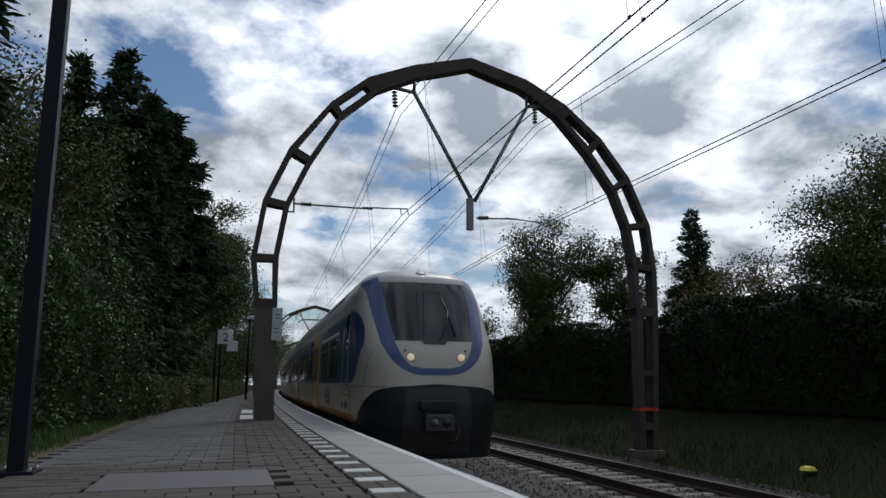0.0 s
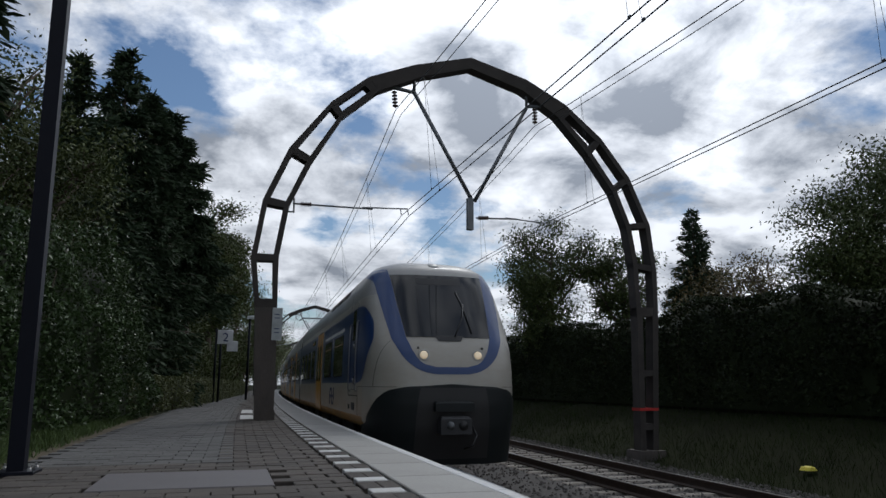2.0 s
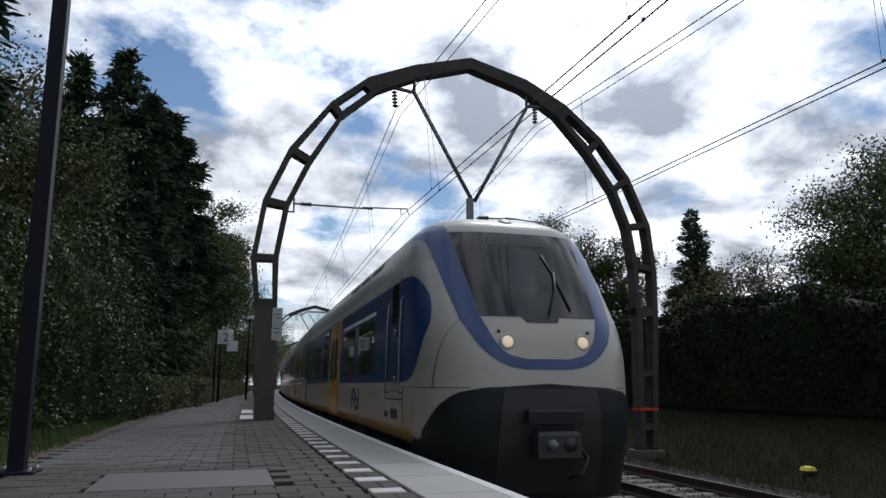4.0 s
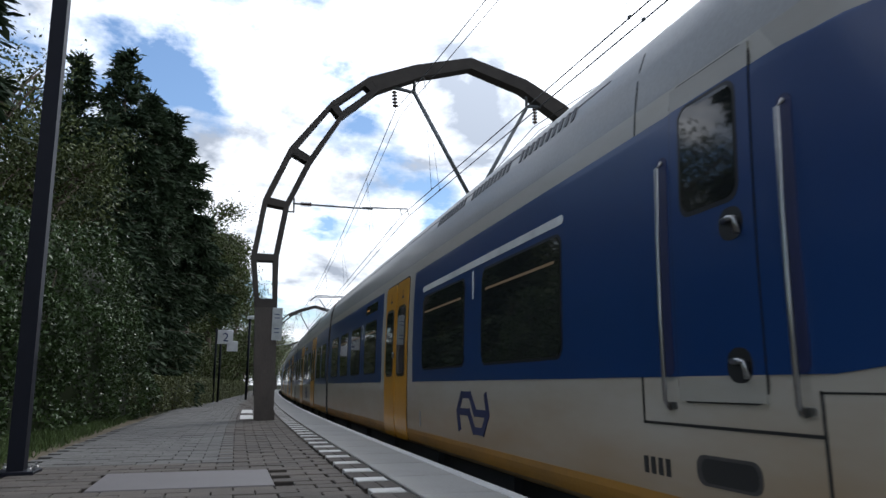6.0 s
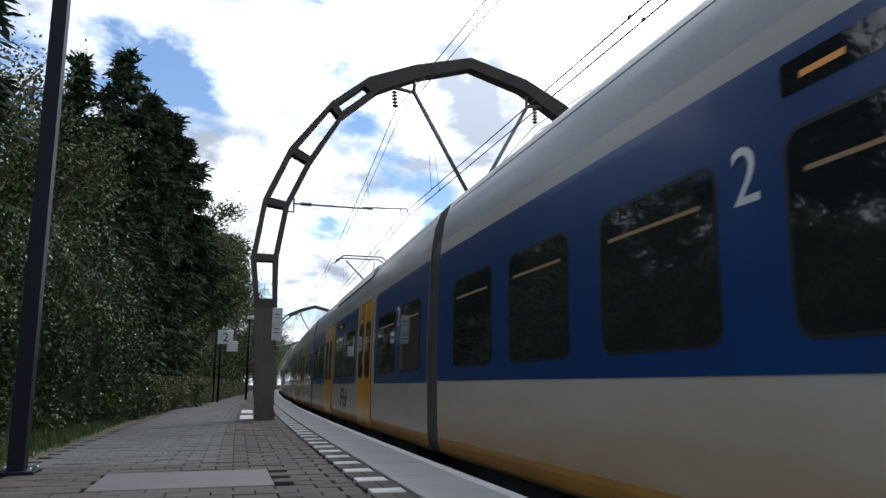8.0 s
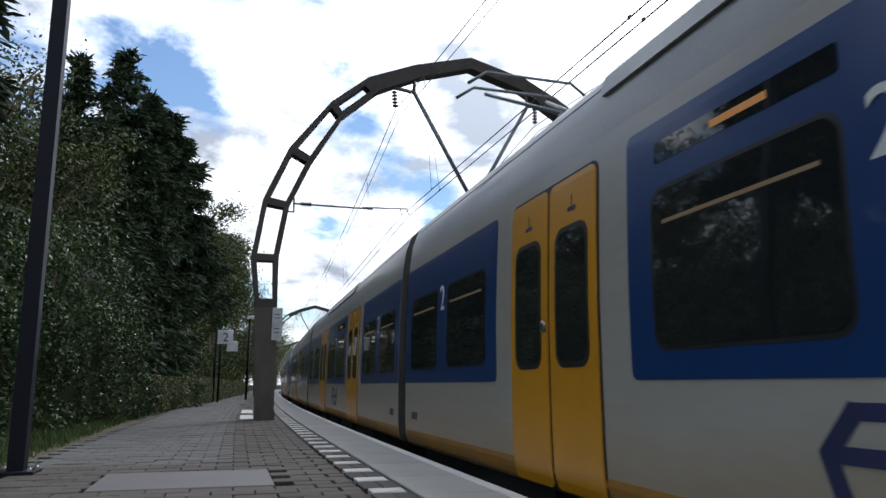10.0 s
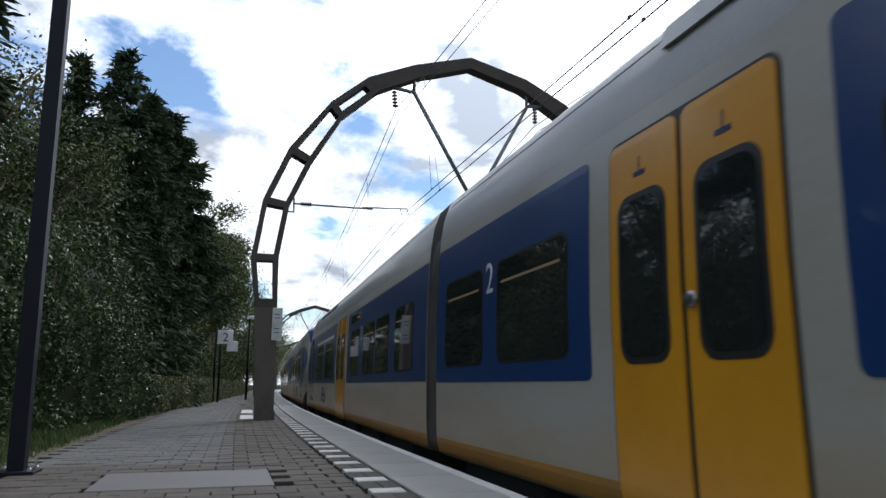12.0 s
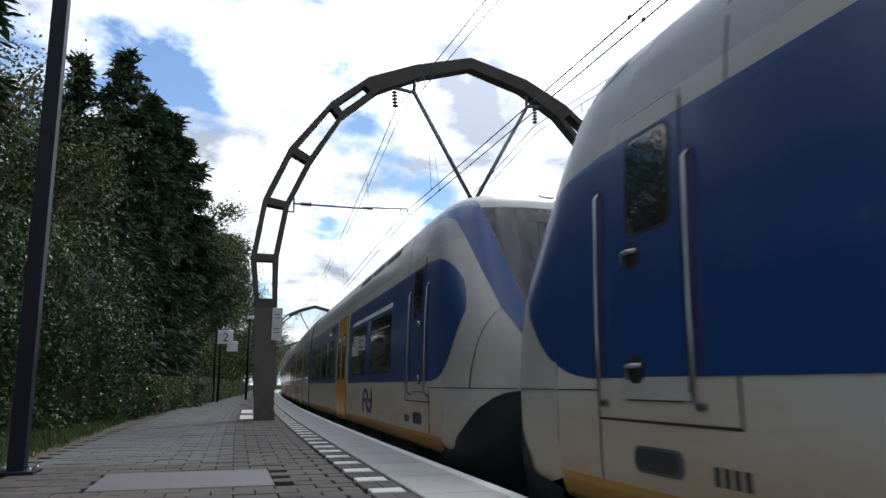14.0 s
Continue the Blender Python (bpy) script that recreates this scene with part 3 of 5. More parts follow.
NOSE = [(0.3, -0.78), (0.9, -0.98), (1.3, -1.03), (1.6, -1.02), (1.9, -1.0), (2.15, -0.95), (2.3, -0.885), (2.42, -0.81), (2.8, -0.54), (3.2, -0.25), (3.5, -0.035), (3.65, 0.08), (3.77, 0.19), (3.87, 0.38), (3.96, 0.70),
        (4.02, 1.10), (4.06, 1.6)]
DEEP, ROUND = 1.3, 3.5      # how far the corners sweep back, and how square they are


def nose_w(z):
    return 1.29 if z < 0.95 else half_width(min(z, 4.058))


def nose_u(x, z):
    """How far back the nose's skin lies at x across and z up."""
    t = min(1.0, abs(x) / nose_w(z))
    return along(NOSE, z) + DEEP * (1.0 - (1.0 - t ** ROUND) ** (1.0 / ROUND))


def nose_x(u, z):
    """How far across the nose's skin lies at u along and z up."""
    d = min(1.0, max(0.0, (u - along(NOSE, z)) / DEEP))
    return nose_w(z) * (1.0 - (1.0 - d) ** ROUND) ** (1.0 / ROUND)


def rounded_rows(u0, u1, z0, z1, r, n=5):
    """Rows of a rounded rectangle: height, and its two ends."""
    rows = []
    r = min(r, (z1 - z0) / 2, (u1 - u0) / 2)
    if r <= 0:
        k = max(4, int((z1 - z0) / 0.1))
        return [(z0 + (z1 - z0) * i / k, u0, u1) for i in range(k + 1)]
    for i in range(n):
        a = math.pi / 2 * i / (n - 1)
        ins = r * (1 - math.sin(a))
        rows.append((z0 + r * (1 - math.cos(a)), u0 + ins, u1 - ins))
    mid = max(4, int((z1 - z0) / 0.1))
    for i in range(1, mid):
        rows.append((z0 + r + (z1 - z0 - 2 * r) * i / mid, u0, u1))
    for i in range(n):
        a = math.pi / 2 * (n - 1 - i) / (n - 1)
        ins = r * (1 - math.sin(a))
        rows.append((z1 - r * (1 - math.cos(a)), u0 + ins, u1 - ins))
    return rows


def side_patch(name, mat, sg, u0, u1, z0, z1, off=0.004, r=0.0, depth=0.02, rows=None):
    """A plate on the car's side that follows its curve; sg -1 is the platform's side."""
    rows = rows or rounded_rows(u0, u1, z0, z1, r)
    v, f = [], []
    for z, a, b in rows:
        x = half_width(z)
        for d in (off - depth, off):
            v += [(sg * (x + d), a, z), (sg * (x + d), b, z)]
    n = len(rows)
    for i in range(n - 1):
        k, m = 4 * i, 4 * i + 4
        f += [(k + 2, k + 3, m + 3, m + 2), (k, k + 2, m + 2, m), (k + 3, k + 1, m + 1, m + 3)]
    f += [(0, 1, 3, 2), (4 * n - 4, 4 * n - 2, 4 * n - 1, 4 * n - 3)]
    if sg > 0:
        f = [tuple(reversed(q)) for q in f]
    return mesh_of(name, v, f, mat)


def nose_patch(name, mat, rows, off, cols=14, smooth=True):
    """A plate on the nose, row by row: height, and where it starts and ends across."""
    v, f = [], []
    for z, a, b in rows:
        w = nose_w(z)
        ends = [math.copysign(math.asin(min(1.0, abs(q) / w) ** (ROUND / 2)), q) for q in (a, b)]
        for i in range(cols + 1):
            t = ends[0] + (ends[1] - ends[0]) * i / cols
            x = math.copysign(w * math.sin(abs(t)) ** (2 / ROUND), t)
            # outward, towards the front in the middle and to the side at the corner
            c = math.cos(t)
            v.append((x + math.copysign(off * (1 - c), x), nose_u(x, z) - off * c, z))
    n = cols + 1
    for j in range(len(rows) - 1):
        for i in range(cols):
            f.append((j * n + i, j * n + i + 1, (j + 1) * n + i + 1, (j + 1) * n + i))
    return mesh_of(name, v, f, mat, smooth)


def loft(section, us):
    """Skin through copies of the section at each place along the car; us may depend on the point."""
    v, f = [], []
    full = [(-x, z) for x, z in section] + [(x, z) for x, z in reversed(section) if x > 0]
    if section[-1][0] > 0:
        full = [(-x, z) for x, z in section]
    n = len(full)
    for u in us:
        for x, z in full:
            v.append((x, u(x, z) if callable(u) else u, z))
    for j in range(len(us) - 1):
        for i in range(n - 1):
            f.append((j * n + i, (j + 1) * n + i, (j + 1) * n + i + 1, j * n + i + 1))
    return v, f, full


def place_text(name, body, size, mat, parent, sg, u, z, label=""):
    me = text_data(name, body, size, mat, 0.002)
    x = half_width(z) + 0.008
    m = Matrix(((0, 0, -1, -x), (-1, 0, 0, u), (0, 1, 0, z), (0, 0, 0, 1)))
    if sg > 0:
        m = Matrix(((0, 0, 1, x), (1, 0, 0, u), (0, 1, 0, z), (0, 0, 0, 1)))
    return part(name, me, parent, label, at=m)


def side_window(car, sg, u0, u1, z0=1.80, z1=2.72):
    w = part("window", side_patch("window", M["glass"], sg, u0 + 0.025, u1 - 0.025, z0 + 0.025, z1 - 0.025, 0.012, 0.09), car, "dark tinted window pane with rounded corners")
    part("window_seal", side_patch("window_seal", M["rubber"], sg, u0, u1, z0, z1, 0.008, 0.11), w, "black rubber seal")
    for z in (2.50,):
        part("ceiling_tube", side_patch("ceiling_tube", M["tube"], sg, u0 + 0.12, u1 - 0.12, z, z + 0.022, 0.0135, 0, 0.004), w, "dim ceiling light seen through the pane")


def logo(car, sg, u, z, k=1.0):
    """Two interlocked arrows as plain bars."""
    pile = Pile()
    x = half_width(z) + 0.006

    def bar(pts):
        poly = [(p[0] * k, p[1] * k) for p in pts]
        n = len(poly)
        v = [(sg * x, u + sg * a, z + b) for a, b in poly] + [(sg * (x - 0.012), u + sg * a, z + b) for a, b in poly]
        f = [tuple(range(n)), tuple(range(2 * n - 1, n - 1, -1))] + [(i, i + n, (i + 1) % n + n, (i + 1) % n) for i in range(n)]
        pile.add(v, f)

    path = [(-0.40, -0.17), (-0.46, 0.0), (-0.32, 0.165), (-0.06, 0.165), (0.10, 0.0), (0.46, 0.0)]
    for s in (1, -1):
        for (ax, ay), (bx, by) in zip(path, path[1:]):
            d = Vector((bx - ax, by - ay)).normalized()
            w = 0.034 if abs(d.y) < 0.3 else 0.04
            n2 = Vector((-d.y, d.x)) * w
            ax2, ay2, bx2, by2 = ax - d.x * 0.02, ay - d.y * 0.02, bx + d.x * 0.02, by + d.y * 0.02
            bar([(s * px, s * py) for px, py in ((ax2 - n2.x, ay2 - n2.y), (bx2 - n2.x, by2 - n2.y), (bx2 + n2.x, by2 + n2.y), (ax2 + n2.x, ay2 + n2.y))])
    part("logo", pile.data("logo", M["mark_blue"]), car, "dark blue double arrow emblem")


def door(car, sg, u0, u1):
    part("door_frame", side_patch("door_frame", M["rubber"], sg, u0 - 0.025, u1 + 0.025, 0.885, 3.12, 0.005, 0.09), car, "black door seal")
    mid = (u0 + u1) / 2
    for a, b in ((u0, mid - 0.025), (mid + 0.025, u1)):
        leaf = part("door_leaf", side_patch("door_leaf", M["yellow"], sg, a, b, 0.895, 3.095, 0.016, 0.07), car, "bright yellow sliding door leaf")
        part("window_seal", side_patch("window_seal", M["rubber"], sg, a + 0.10, b - 0.10, 1.74, 2.74, 0.021, 0.12), leaf, "black rubber seal")
        part("window", side_patch("window", M["glass"], sg, a + 0.135, b - 0.135, 1.78, 2.70, 0.025, 0.10), leaf, "narrow dark tinted pane")
        part("pictogram", side_patch("pictogram", M["mark_blue"], sg, a + 0.28, a + 0.40, 2.84, 2.87, 0.019), leaf, "small dark blue pictogram")
        part("pictogram", side_patch("pictogram", M["mark_blue"], sg, a + 0.335, a + 0.345, 2.87, 2.96, 0.019), leaf, "small dark blue pictogram")
    x = half_width(2.1) + 0.02
    v, f = lathe_data([(0.045, 0), (0.045, 0.012), (0.03, 0.018)], 14)
    part("door_button", mesh_of("door_button", v, f, M["chrome"], True), car, "round metal door button", at=pose(sg * x, mid + 0.075, 2.05, 0, 90 * sg, 0))


def bogie(car, u, label="dark steel bogie"):
    b = part("bogie", mesh_of("bogie", *box_data(-1.0, 1.0, u - 1.5, u + 1.5, 0.45, 0.68, 0.03), M["under"]), car, label)
    for du in (-1.1, 1.1):
        for sg in (-1, 1):
            v, f = lathe_data([(0.1, -0.07), (0.40, -0.07), (0.43, -0.05), (0.40, -0.03), (0.40, 0.06), (0.1, 0.07)], 24)
            part("wheel", mesh_of("wheel", v, f, M["rail"], True), b, "rust-brown steel wheel", at=pose(sg * 0.755, u + du, 0.40, 0, 90, 0))


def bars(car, sg, u, z, n=4, w=0.042, h=0.09):
    """A number as plain bars."""
    for i in range(n):
        part("number_bar", side_patch("number_bar", M["rubber"], sg, u + i * 0.07, u + i * 0.07 + w, z, z + h, 0.003, 0, 0.004), car, "dark bar of the car number")


def underframe(car, u0, u1):
    part("underframe", mesh_of("underframe", *box_data(-1.14, 1.14, u0, u1, 0.32, 0.95, 0.05), M["under"]), car, "dark dirty underframe")
    for i in range(int((u1 - u0) / 2.4)):
        a = u0 + 0.4 + 2.4 * i
        part("equipment_box", mesh_of("equipment_box", *box_data(-1.22, 1.22, a, a + 1.7, 0.38 + 0.06 * (i % 2), 0.93, 0.04), M["under"]), car)


def body_parts(car, u_of, u1, roof_from=3.25):
    low = [p for p in SECTION if p[1] <= roof_from]
    top = [p for p in SECTION if p[1] >= roof_from]
    us = [u_of] + [u1 * k / 6 if not callable(u_of) else 3.2 + (u1 - 3.2) * k / 6 for k in range(0 if callable(u_of) else 1, 7)]
    for sg in (-1, 1):
        v, f = [], []
        for u in us:
            for x, z in low:
                v.append((sg * x, u(x, z) if callable(u) else u, z))
        n = len(low)
        for j in range(len(us) - 1):
            for i in range(n - 1):
                q = (j * n + i, (j + 1) * n + i, (j + 1) * n + i + 1, j * n + i + 1)
                f.append(q if sg < 0 else tuple(reversed(q)))
        part("side_wall", mesh_of("side_wall", v, f, M["body_dusty"] if callable(u_of) else M["body"], True), car, "grey-white painted side with brown brake dust")
    v, f, _ = loft(top, us)
    part("roof", mesh_of("roof", v, f, M["roof"], True), car, "silver-grey rounded roof")
    for uu, flip in ((u1, False),) + (() if callable(u_of) else ((u_of, True),)):
        full = [(-x, z) for x, z in SECTION] + [(x, z) for x, z in reversed(SECTION) if x > 0]
        vv = [(x, uu, z) for x, z in full]
        part("end_wall", mesh_of("end_wall", vv, [tuple(range(len(vv)))], M["bellow"]), car)
    for sg in (-1, 1):
        a = 0.32 if callable(u_of) else 0.02
        part("sill_band", side_patch("sill_band", M["skirt"], sg, a, u1 - 0.02, 0.87, 1.06, 0.003, 0), car, "dirty orange-yellow sill band")
        part("roof_seam", side_patch("roof_seam", M["rubber"], sg, 2.6 if callable(u_of) else 0.1, u1 - 0.1, 3.655, 3.668, 0.002, 0), car, "thin dark roof seam")


def bellows(car, u):
    low = [(x * 0.985, z if z < 3.1 else 3.1 + (z - 3.1) * 0.5) for x, z in SECTION]
    full = [(-x, z) for x, z in low] + [(x, z) for x, z in reversed(low) if x > 0]
    v, f = [], []
    n = len(full)
    folds, steps = 6, 6
    rings = folds * steps + 1
    for j in range(rings):
        # rounded folds with sharp valleys between them
        k = 1.0 - 0.05 * (1.0 - abs(math.sin(math.pi * j / steps)))
        for x, z in full:
            v.append((x * k, u - 0.21 + 0.42 * j / (rings - 1), 2.3 + (z - 2.3) * k))
    for j in range(rings - 1):
        for i in range(n - 1):
            f.append((j * n + i, (j + 1) * n + i, (j + 1) * n + i + 1, j * n + i + 1))
    part("gangway_bellows", mesh_of("gangway_bellows", v, f, M["bellow"], True), car, "ribbed dark grey gangway bellows")


def end_car(saloon):
    car = thing("train_end_car", "blue and grey-white electric train driving car with yellow doors", "train car", group="train cars")
    END = 16.8
    body_parts(car, lambda x, z: along(NOSE, z) + DEEP, END)
    # nose
    rows = []
    zs = [0.86, 0.93, 1.0, 1.08, 1.16, 1.23, 1.3, 1.38, 1.45, 1.52, 1.6, 1.75, 1.9, 2.05, 2.2, 2.35, 2.5, 2.65, 2.8, 2.95, 3.05, 3.15, 3.25]
    part("nose", nose_patch("nose", M["body"], [(z, -half_width(z), half_width(z)) for z in zs], 0.0, 80), car, "rounded grey-white front with a flat panel between the headlights")
    zt = [3.25, 3.36, 3.5, 3.58, 3.65, 3.72, 3.77, 3.82, 3.87, 3.91, 3.95, 3.985, 4.015, 4.04, 4.059]
    part("brow", nose_patch("brow", M["roof"], [(z, -half_width(z), half_width(z)) for z in zt], 0.0, 40), car, "grey roof edge over the windscreen")
    # dark lower front
    dk = []
    for i in range(29):
        z = 0.32 + 1.32 * i / 28
        w = along([(0.95, 1.293), (1.1, 1.297), (1.2, 1.279), (1.3, 1.251), (1.4, 1.204), (1.5, 1.107), (1.55, 1.014), (1.58, 0.883), (1.61, 0.651), (1.625, 0.372), (1.64, 0.000)], z)
        dk.append((z, -w, w))
    part("bumper", nose_patch("bumper", M["bumper"], dk, 0.022, 80), car, "anthracite plastic lower front")
    part("bumper_core", mesh_of("bumper_core", *box_data(-1.1, 1.1, 0.3, 2.0, 0.34, 0.85, 0.05), M["under"]), car)
    rc = [(0.42 + 1.16 * i / 12, -0.62 + 0.08 * (i / 12) ** 4, 0.66 - 0.08 * (i / 12) ** 4) for i in range(13)]
    part("coupler_recess", nose_patch("coupler_recess", M["rubber"], rc, 0.034, 12), car, "black recess behind the coupler")
    cp = part("coupler", mesh_of("coupler", *box_data(-0.26, 0.26, -1.28, -0.95, 0.84, 1.12, 0.04), M["under"]), car, "dark steel automatic coupler")
    part("coupler_cone", tube("coupler_cone", M["steel"], [(-0.10, -1.2, 0.98), (-0.10, -1.38, 0.98)], 0.09, 12, 0.04), cp, "grey coupling cone")
    part("coupler_pocket", tube("coupler_pocket", M["rubber"], [(0.12, -1.2, 0.98), (0.12, -1.295, 0.98)], 0.08, 12), cp)
    part("electric_coupler", mesh_of("electric_coupler", *box_data(-0.33, 0.33, -1.2, -0.98, 1.2, 1.36, 0.03), M["bumper"]), cp, "flat electric contact box")
    part("hose", tube("hose", M["rubber"], [(0.30, -1.04, 1.0), (0.36, -1.2, 0.82), (0.30, -1.22, 0.66), (0.18, -1.1, 0.6)], 0.022, 8), car, "black air hose")
    # blue surround, windscreen
    def outer(z):
        return min(along([(1.80, 0.279), (1.83, 0.465), (1.9, 0.614), (2.0, 0.744), (2.1, 0.828), (2.25, 0.911), (2.38, 0.977), (2.8, 1.051), (3.2, 1.102), (3.5, 1.130), (3.6, 1.163), (3.66, 1.181)], z), half_width(z) - 0.002)

    def inner(z):
        return along([(1.92, 0.270), (1.95, 0.432), (2.0, 0.522), (2.1, 0.603), (2.2, 0.661), (2.42, 0.747), (3.0, 0.819), (3.62, 0.877), (3.74, 0.886)], z)
    leg = [1.92 + (3.78 - 1.92) * i / 40 for i in range(41)]
    for sg in (-1, 1):
        part("front_band", nose_patch("front_band", M["blue"], [(z, *sorted((sg * outer(z), sg * inner(z)))) for z in leg], 0.006, 6), car, "blue painted band round the front")
    bt = [1.80 + 0.12 * i / 5 for i in range(6)]
    part("front_band", nose_patch("front_band", M["blue"], [(z, -outer(z), outer(z)) for z in bt], 0.006, 20), car, "blue painted band round the front")
    ws = part("windscreen", nose_patch("windscreen", M["screen"], [(2.43 + 1.20 * i / 12, -inner(2.43 + 1.20 * i / 12) + 0.005, inner(2.43 + 1.20 * i / 12) - 0.005) for i in range(13)], 0.010, 24), car, "large dark sloping windscreen")
    part("destination_screen", nose_patch("destination_screen", M["rubber"], [(3.43 + 0.13 * i / 3, -0.42, 0.42) for i in range(4)], 0.013, 8), ws, "blank black destination display")
    part("wiper_base", nose_patch("wiper_base", M["rubber"], [(2.36 + 0.10 * i / 3, -0.2 - 0.02 * i, 0.2 + 0.02 * i) for i in range(4)], 0.014, 6), car)
    part("wiper", tube("wiper", M["rubber"], [(0.1, nose_u(0.1, 2.45) - 0.05, 2.45), (0.30, nose_u(0.3, 2.8) - 0.05, 2.8), (0.37, nose_u(0.37, 3.05) - 0.04, 3.05)], 0.014, 6), car, "black windscreen wiper")
    part("wiper_blade", tube("wiper_blade", M["rubber"], [(0.42, nose_u(0.42, 2.52) - 0.03, 2.52), (0.36, nose_u(0.36, 3.0) - 0.03, 3.0), (0.28, nose_u(0.28, 3.3) - 0.03, 3.3)], 0.012, 6), car, "black wiper blade")
    for sg in (-1, 1):
        u = nose_u(0.52, 2.14) - 0.008
        v, f = lathe_data([(0.095, -0.02), (0.095, 0.012), (0.085, 0.018), (0.078, 0.006)], 22)
        hl = part("headlight", mesh_of("headlight", v, f, M["lamp_ring"], True), car, "round headlight", at=pose(sg * 0.475, u, 2.12, 80, 0, 0))
        v, f = lathe_data([(0.072, 0.004), (0.062, 0.015), (0.03, 0.02)], 22)
        part("headlight_lens", mesh_of("headlight_lens", v, f, M["lamp_glass"], True), hl, "warm lit lens")
        v, f = lathe_data([(0.022, 0), (0.02, 0.01)], 10)
        part("marker_light", mesh_of("marker_light", v, f, M["rubber"], True), car, at=pose(sg * 0.565, nose_u(0.565, 2.24) - 0.006, 2.24, 75, 0, 0))
    v, f = lathe_data([(0.10, 0), (0.10, 0.02), (0.07, 0.035)], 18)
    part("roof_lamp", mesh_of("roof_lamp", v, f, M["lamp_ring"], True), car, "round upper headlight, unlit", at=pose(0, nose_u(0, 3.86) + 0.01, 3.85, 30, 0, 0))
    # sides
    for sg in (-1, 1):
        # blue band that ends in a blunt point on the nose
        lead = [(1.665, 0.78), (1.68, 0.62), (1.70, 0.48), (1.75, 0.32), (1.82, 0.16), (1.92, 0.02), (2.1, -0.15), (2.3, -0.30), (2.37, -0.335), (2.44, -0.325), (2.6, -0.25), (2.75, -0.14), (2.89, 0.05), (3.0, 0.27), (3.06, 0.48), (3.095, 0.75), (3.10, 0.95)]
        rows, brow = [], []
        for i in range(61):
            z = 1.665 + (3.10 - 1.665) * i / 60
            ue = along(lead, z)
            st = along(NOSE, z) + DEEP
            if ue < st - 0.004:
                rows.append((z, *sorted((sg * nose_x(ue, z), sg * half_width(z)))))
            brow.append((z, max(ue, st - 0.004), 7.70))
        part("side_band", nose_patch("side_band", M["blue"], rows, 0.006, 24), car, "pointed blue end of the window band")
        part("window_band", side_patch("window_band", M["blue"], sg, 0, 0, 0, 0, 0.006, rows=brow), car, "glossy blue window band")
        part("window_band", side_patch("window_band", M["blue"], sg, 9.84, 16.78, 1.665, 3.10, 0.006, 0.06), car, "glossy blue window band")
        side_window(car, sg, 3.16, 4.93)
        side_window(car, sg, 5.45, 7.20)
        for a, b in saloon:
            side_window(car, sg, a, b)
        part("class_stripe", side_patch("class_stripe", M["letter"], sg, 3.14, 7.23, 2.775, 2.845, 0.0095, 0.035, 0.004), car, "pale stripe over the first class windows")
        place_text("class_number", "1", 0.40, M["letter"], car, sg, 5.19, 2.58, "white number one")
        place_text("class_number", "2", 0.40, M["letter"], car, sg, 11.72, 2.57, "white number two")
        part("side_display", side_patch("side_display", M["glass"], sg, 10.33, 11.47, 2.865, 3.02, 0.009, 0.02), car, "dark side display")
        part("display_text", side_patch("display_text", M["display"], sg, 11.12, 11.36, 2.92, 2.95, 0.0105, 0, 0.003), car, "short amber bar of display text")
        door(car, sg, 8.02, 9.51)
        logo(car, sg, 5.23, 1.36)
        # cab door with rails, steps and window
        part("door_gap", side_patch("door_gap", M["rubber"], sg, 1.15, 1.80, 1.535, 3.235, 0.0085, 0.08), car, "thin dark gap round the crew door")
        part("cab_door", side_patch("cab_door", M["blue"], sg, 1.158, 1.792, 1.665, 3.10, 0.012, 0.0), car, "blue crew door")
        part("cab_door_top", side_patch("cab_door_top", M["body"], sg, 1.158, 1.792, 3.10, 3.227, 0.012, 0.0), car, "pale upper edge of the crew door")
        part("cab_door_sill", side_patch("cab_door_sill", M["body"], sg, 1.158, 1.792, 1.543, 1.665, 0.012, 0.0), car, "pale lower edge of the crew door")
        part("cab_window_seal", side_patch("cab_window_seal", M["rubber"], sg, 1.245, 1.715, 2.475, 3.09, 0.0135, 0.08), car, "black rubber seal")
        part("cab_window", side_patch("cab_window", M["glass"], sg, 1.265, 1.695, 2.50, 3.07, 0.016, 0.07), car, "crew door window")
        for u in (0.945, 1.875):
            part("rail_recess", side_patch("rail_recess", M["mark_blue"], sg, u - 0.045, u + 0.045, 1.67, 2.87, 0.0085, 0.04), car, "dark blue grip recess")
            part("grab_rail", tube("grab_rail", M["chrome"], [(sg * (half_width(z) + (0.012 if z in (1.5, 2.84) else 0.045)), u, z) for z in (1.5, 1.54, 2.0, 2.4, 2.8, 2.84)], 0.012, 8), car, "upright bright steel grab rail")
            part("rail_foot", side_patch("rail_foot", M["chrome"], sg, u - 0.045, u + 0.045, 1.50, 1.535, 0.014, 0.015), car, "bright steel rail foot")
        for z in (2.29, 1.63):
            part("handle_recess", side_patch("handle_recess", M["rubber"], sg, 1.23, 1.40, z, z + 0.16, 0.0145, 0.07), car, "dark handle recess")
            part("door_handle", tube("door_handle", M["chrome"], [(sg * (half_width(z) + d), u, z + h) for d, u, h in ((0.01, 1.37, 0.10), (0.035, 1.30, 0.10), (0.035, 1.26, 0.095), (0.03, 1.25, 0.02))], 0.016, 8), car, "steel lever handle")
        for a, b, c, d in ((0.86, 2.16, 1.415, 1.43), (0.86, 0.875, 0.88, 1.60), (2.145, 2.16, 1.43, 1.665), (0.3, 0.86, 1.588, 1.596)):
            part("panel_gap", side_patch("panel_gap", M["rubber"], sg, a, b, c, d, 0.0035, 0, 0.004), car, "dark panel joint")
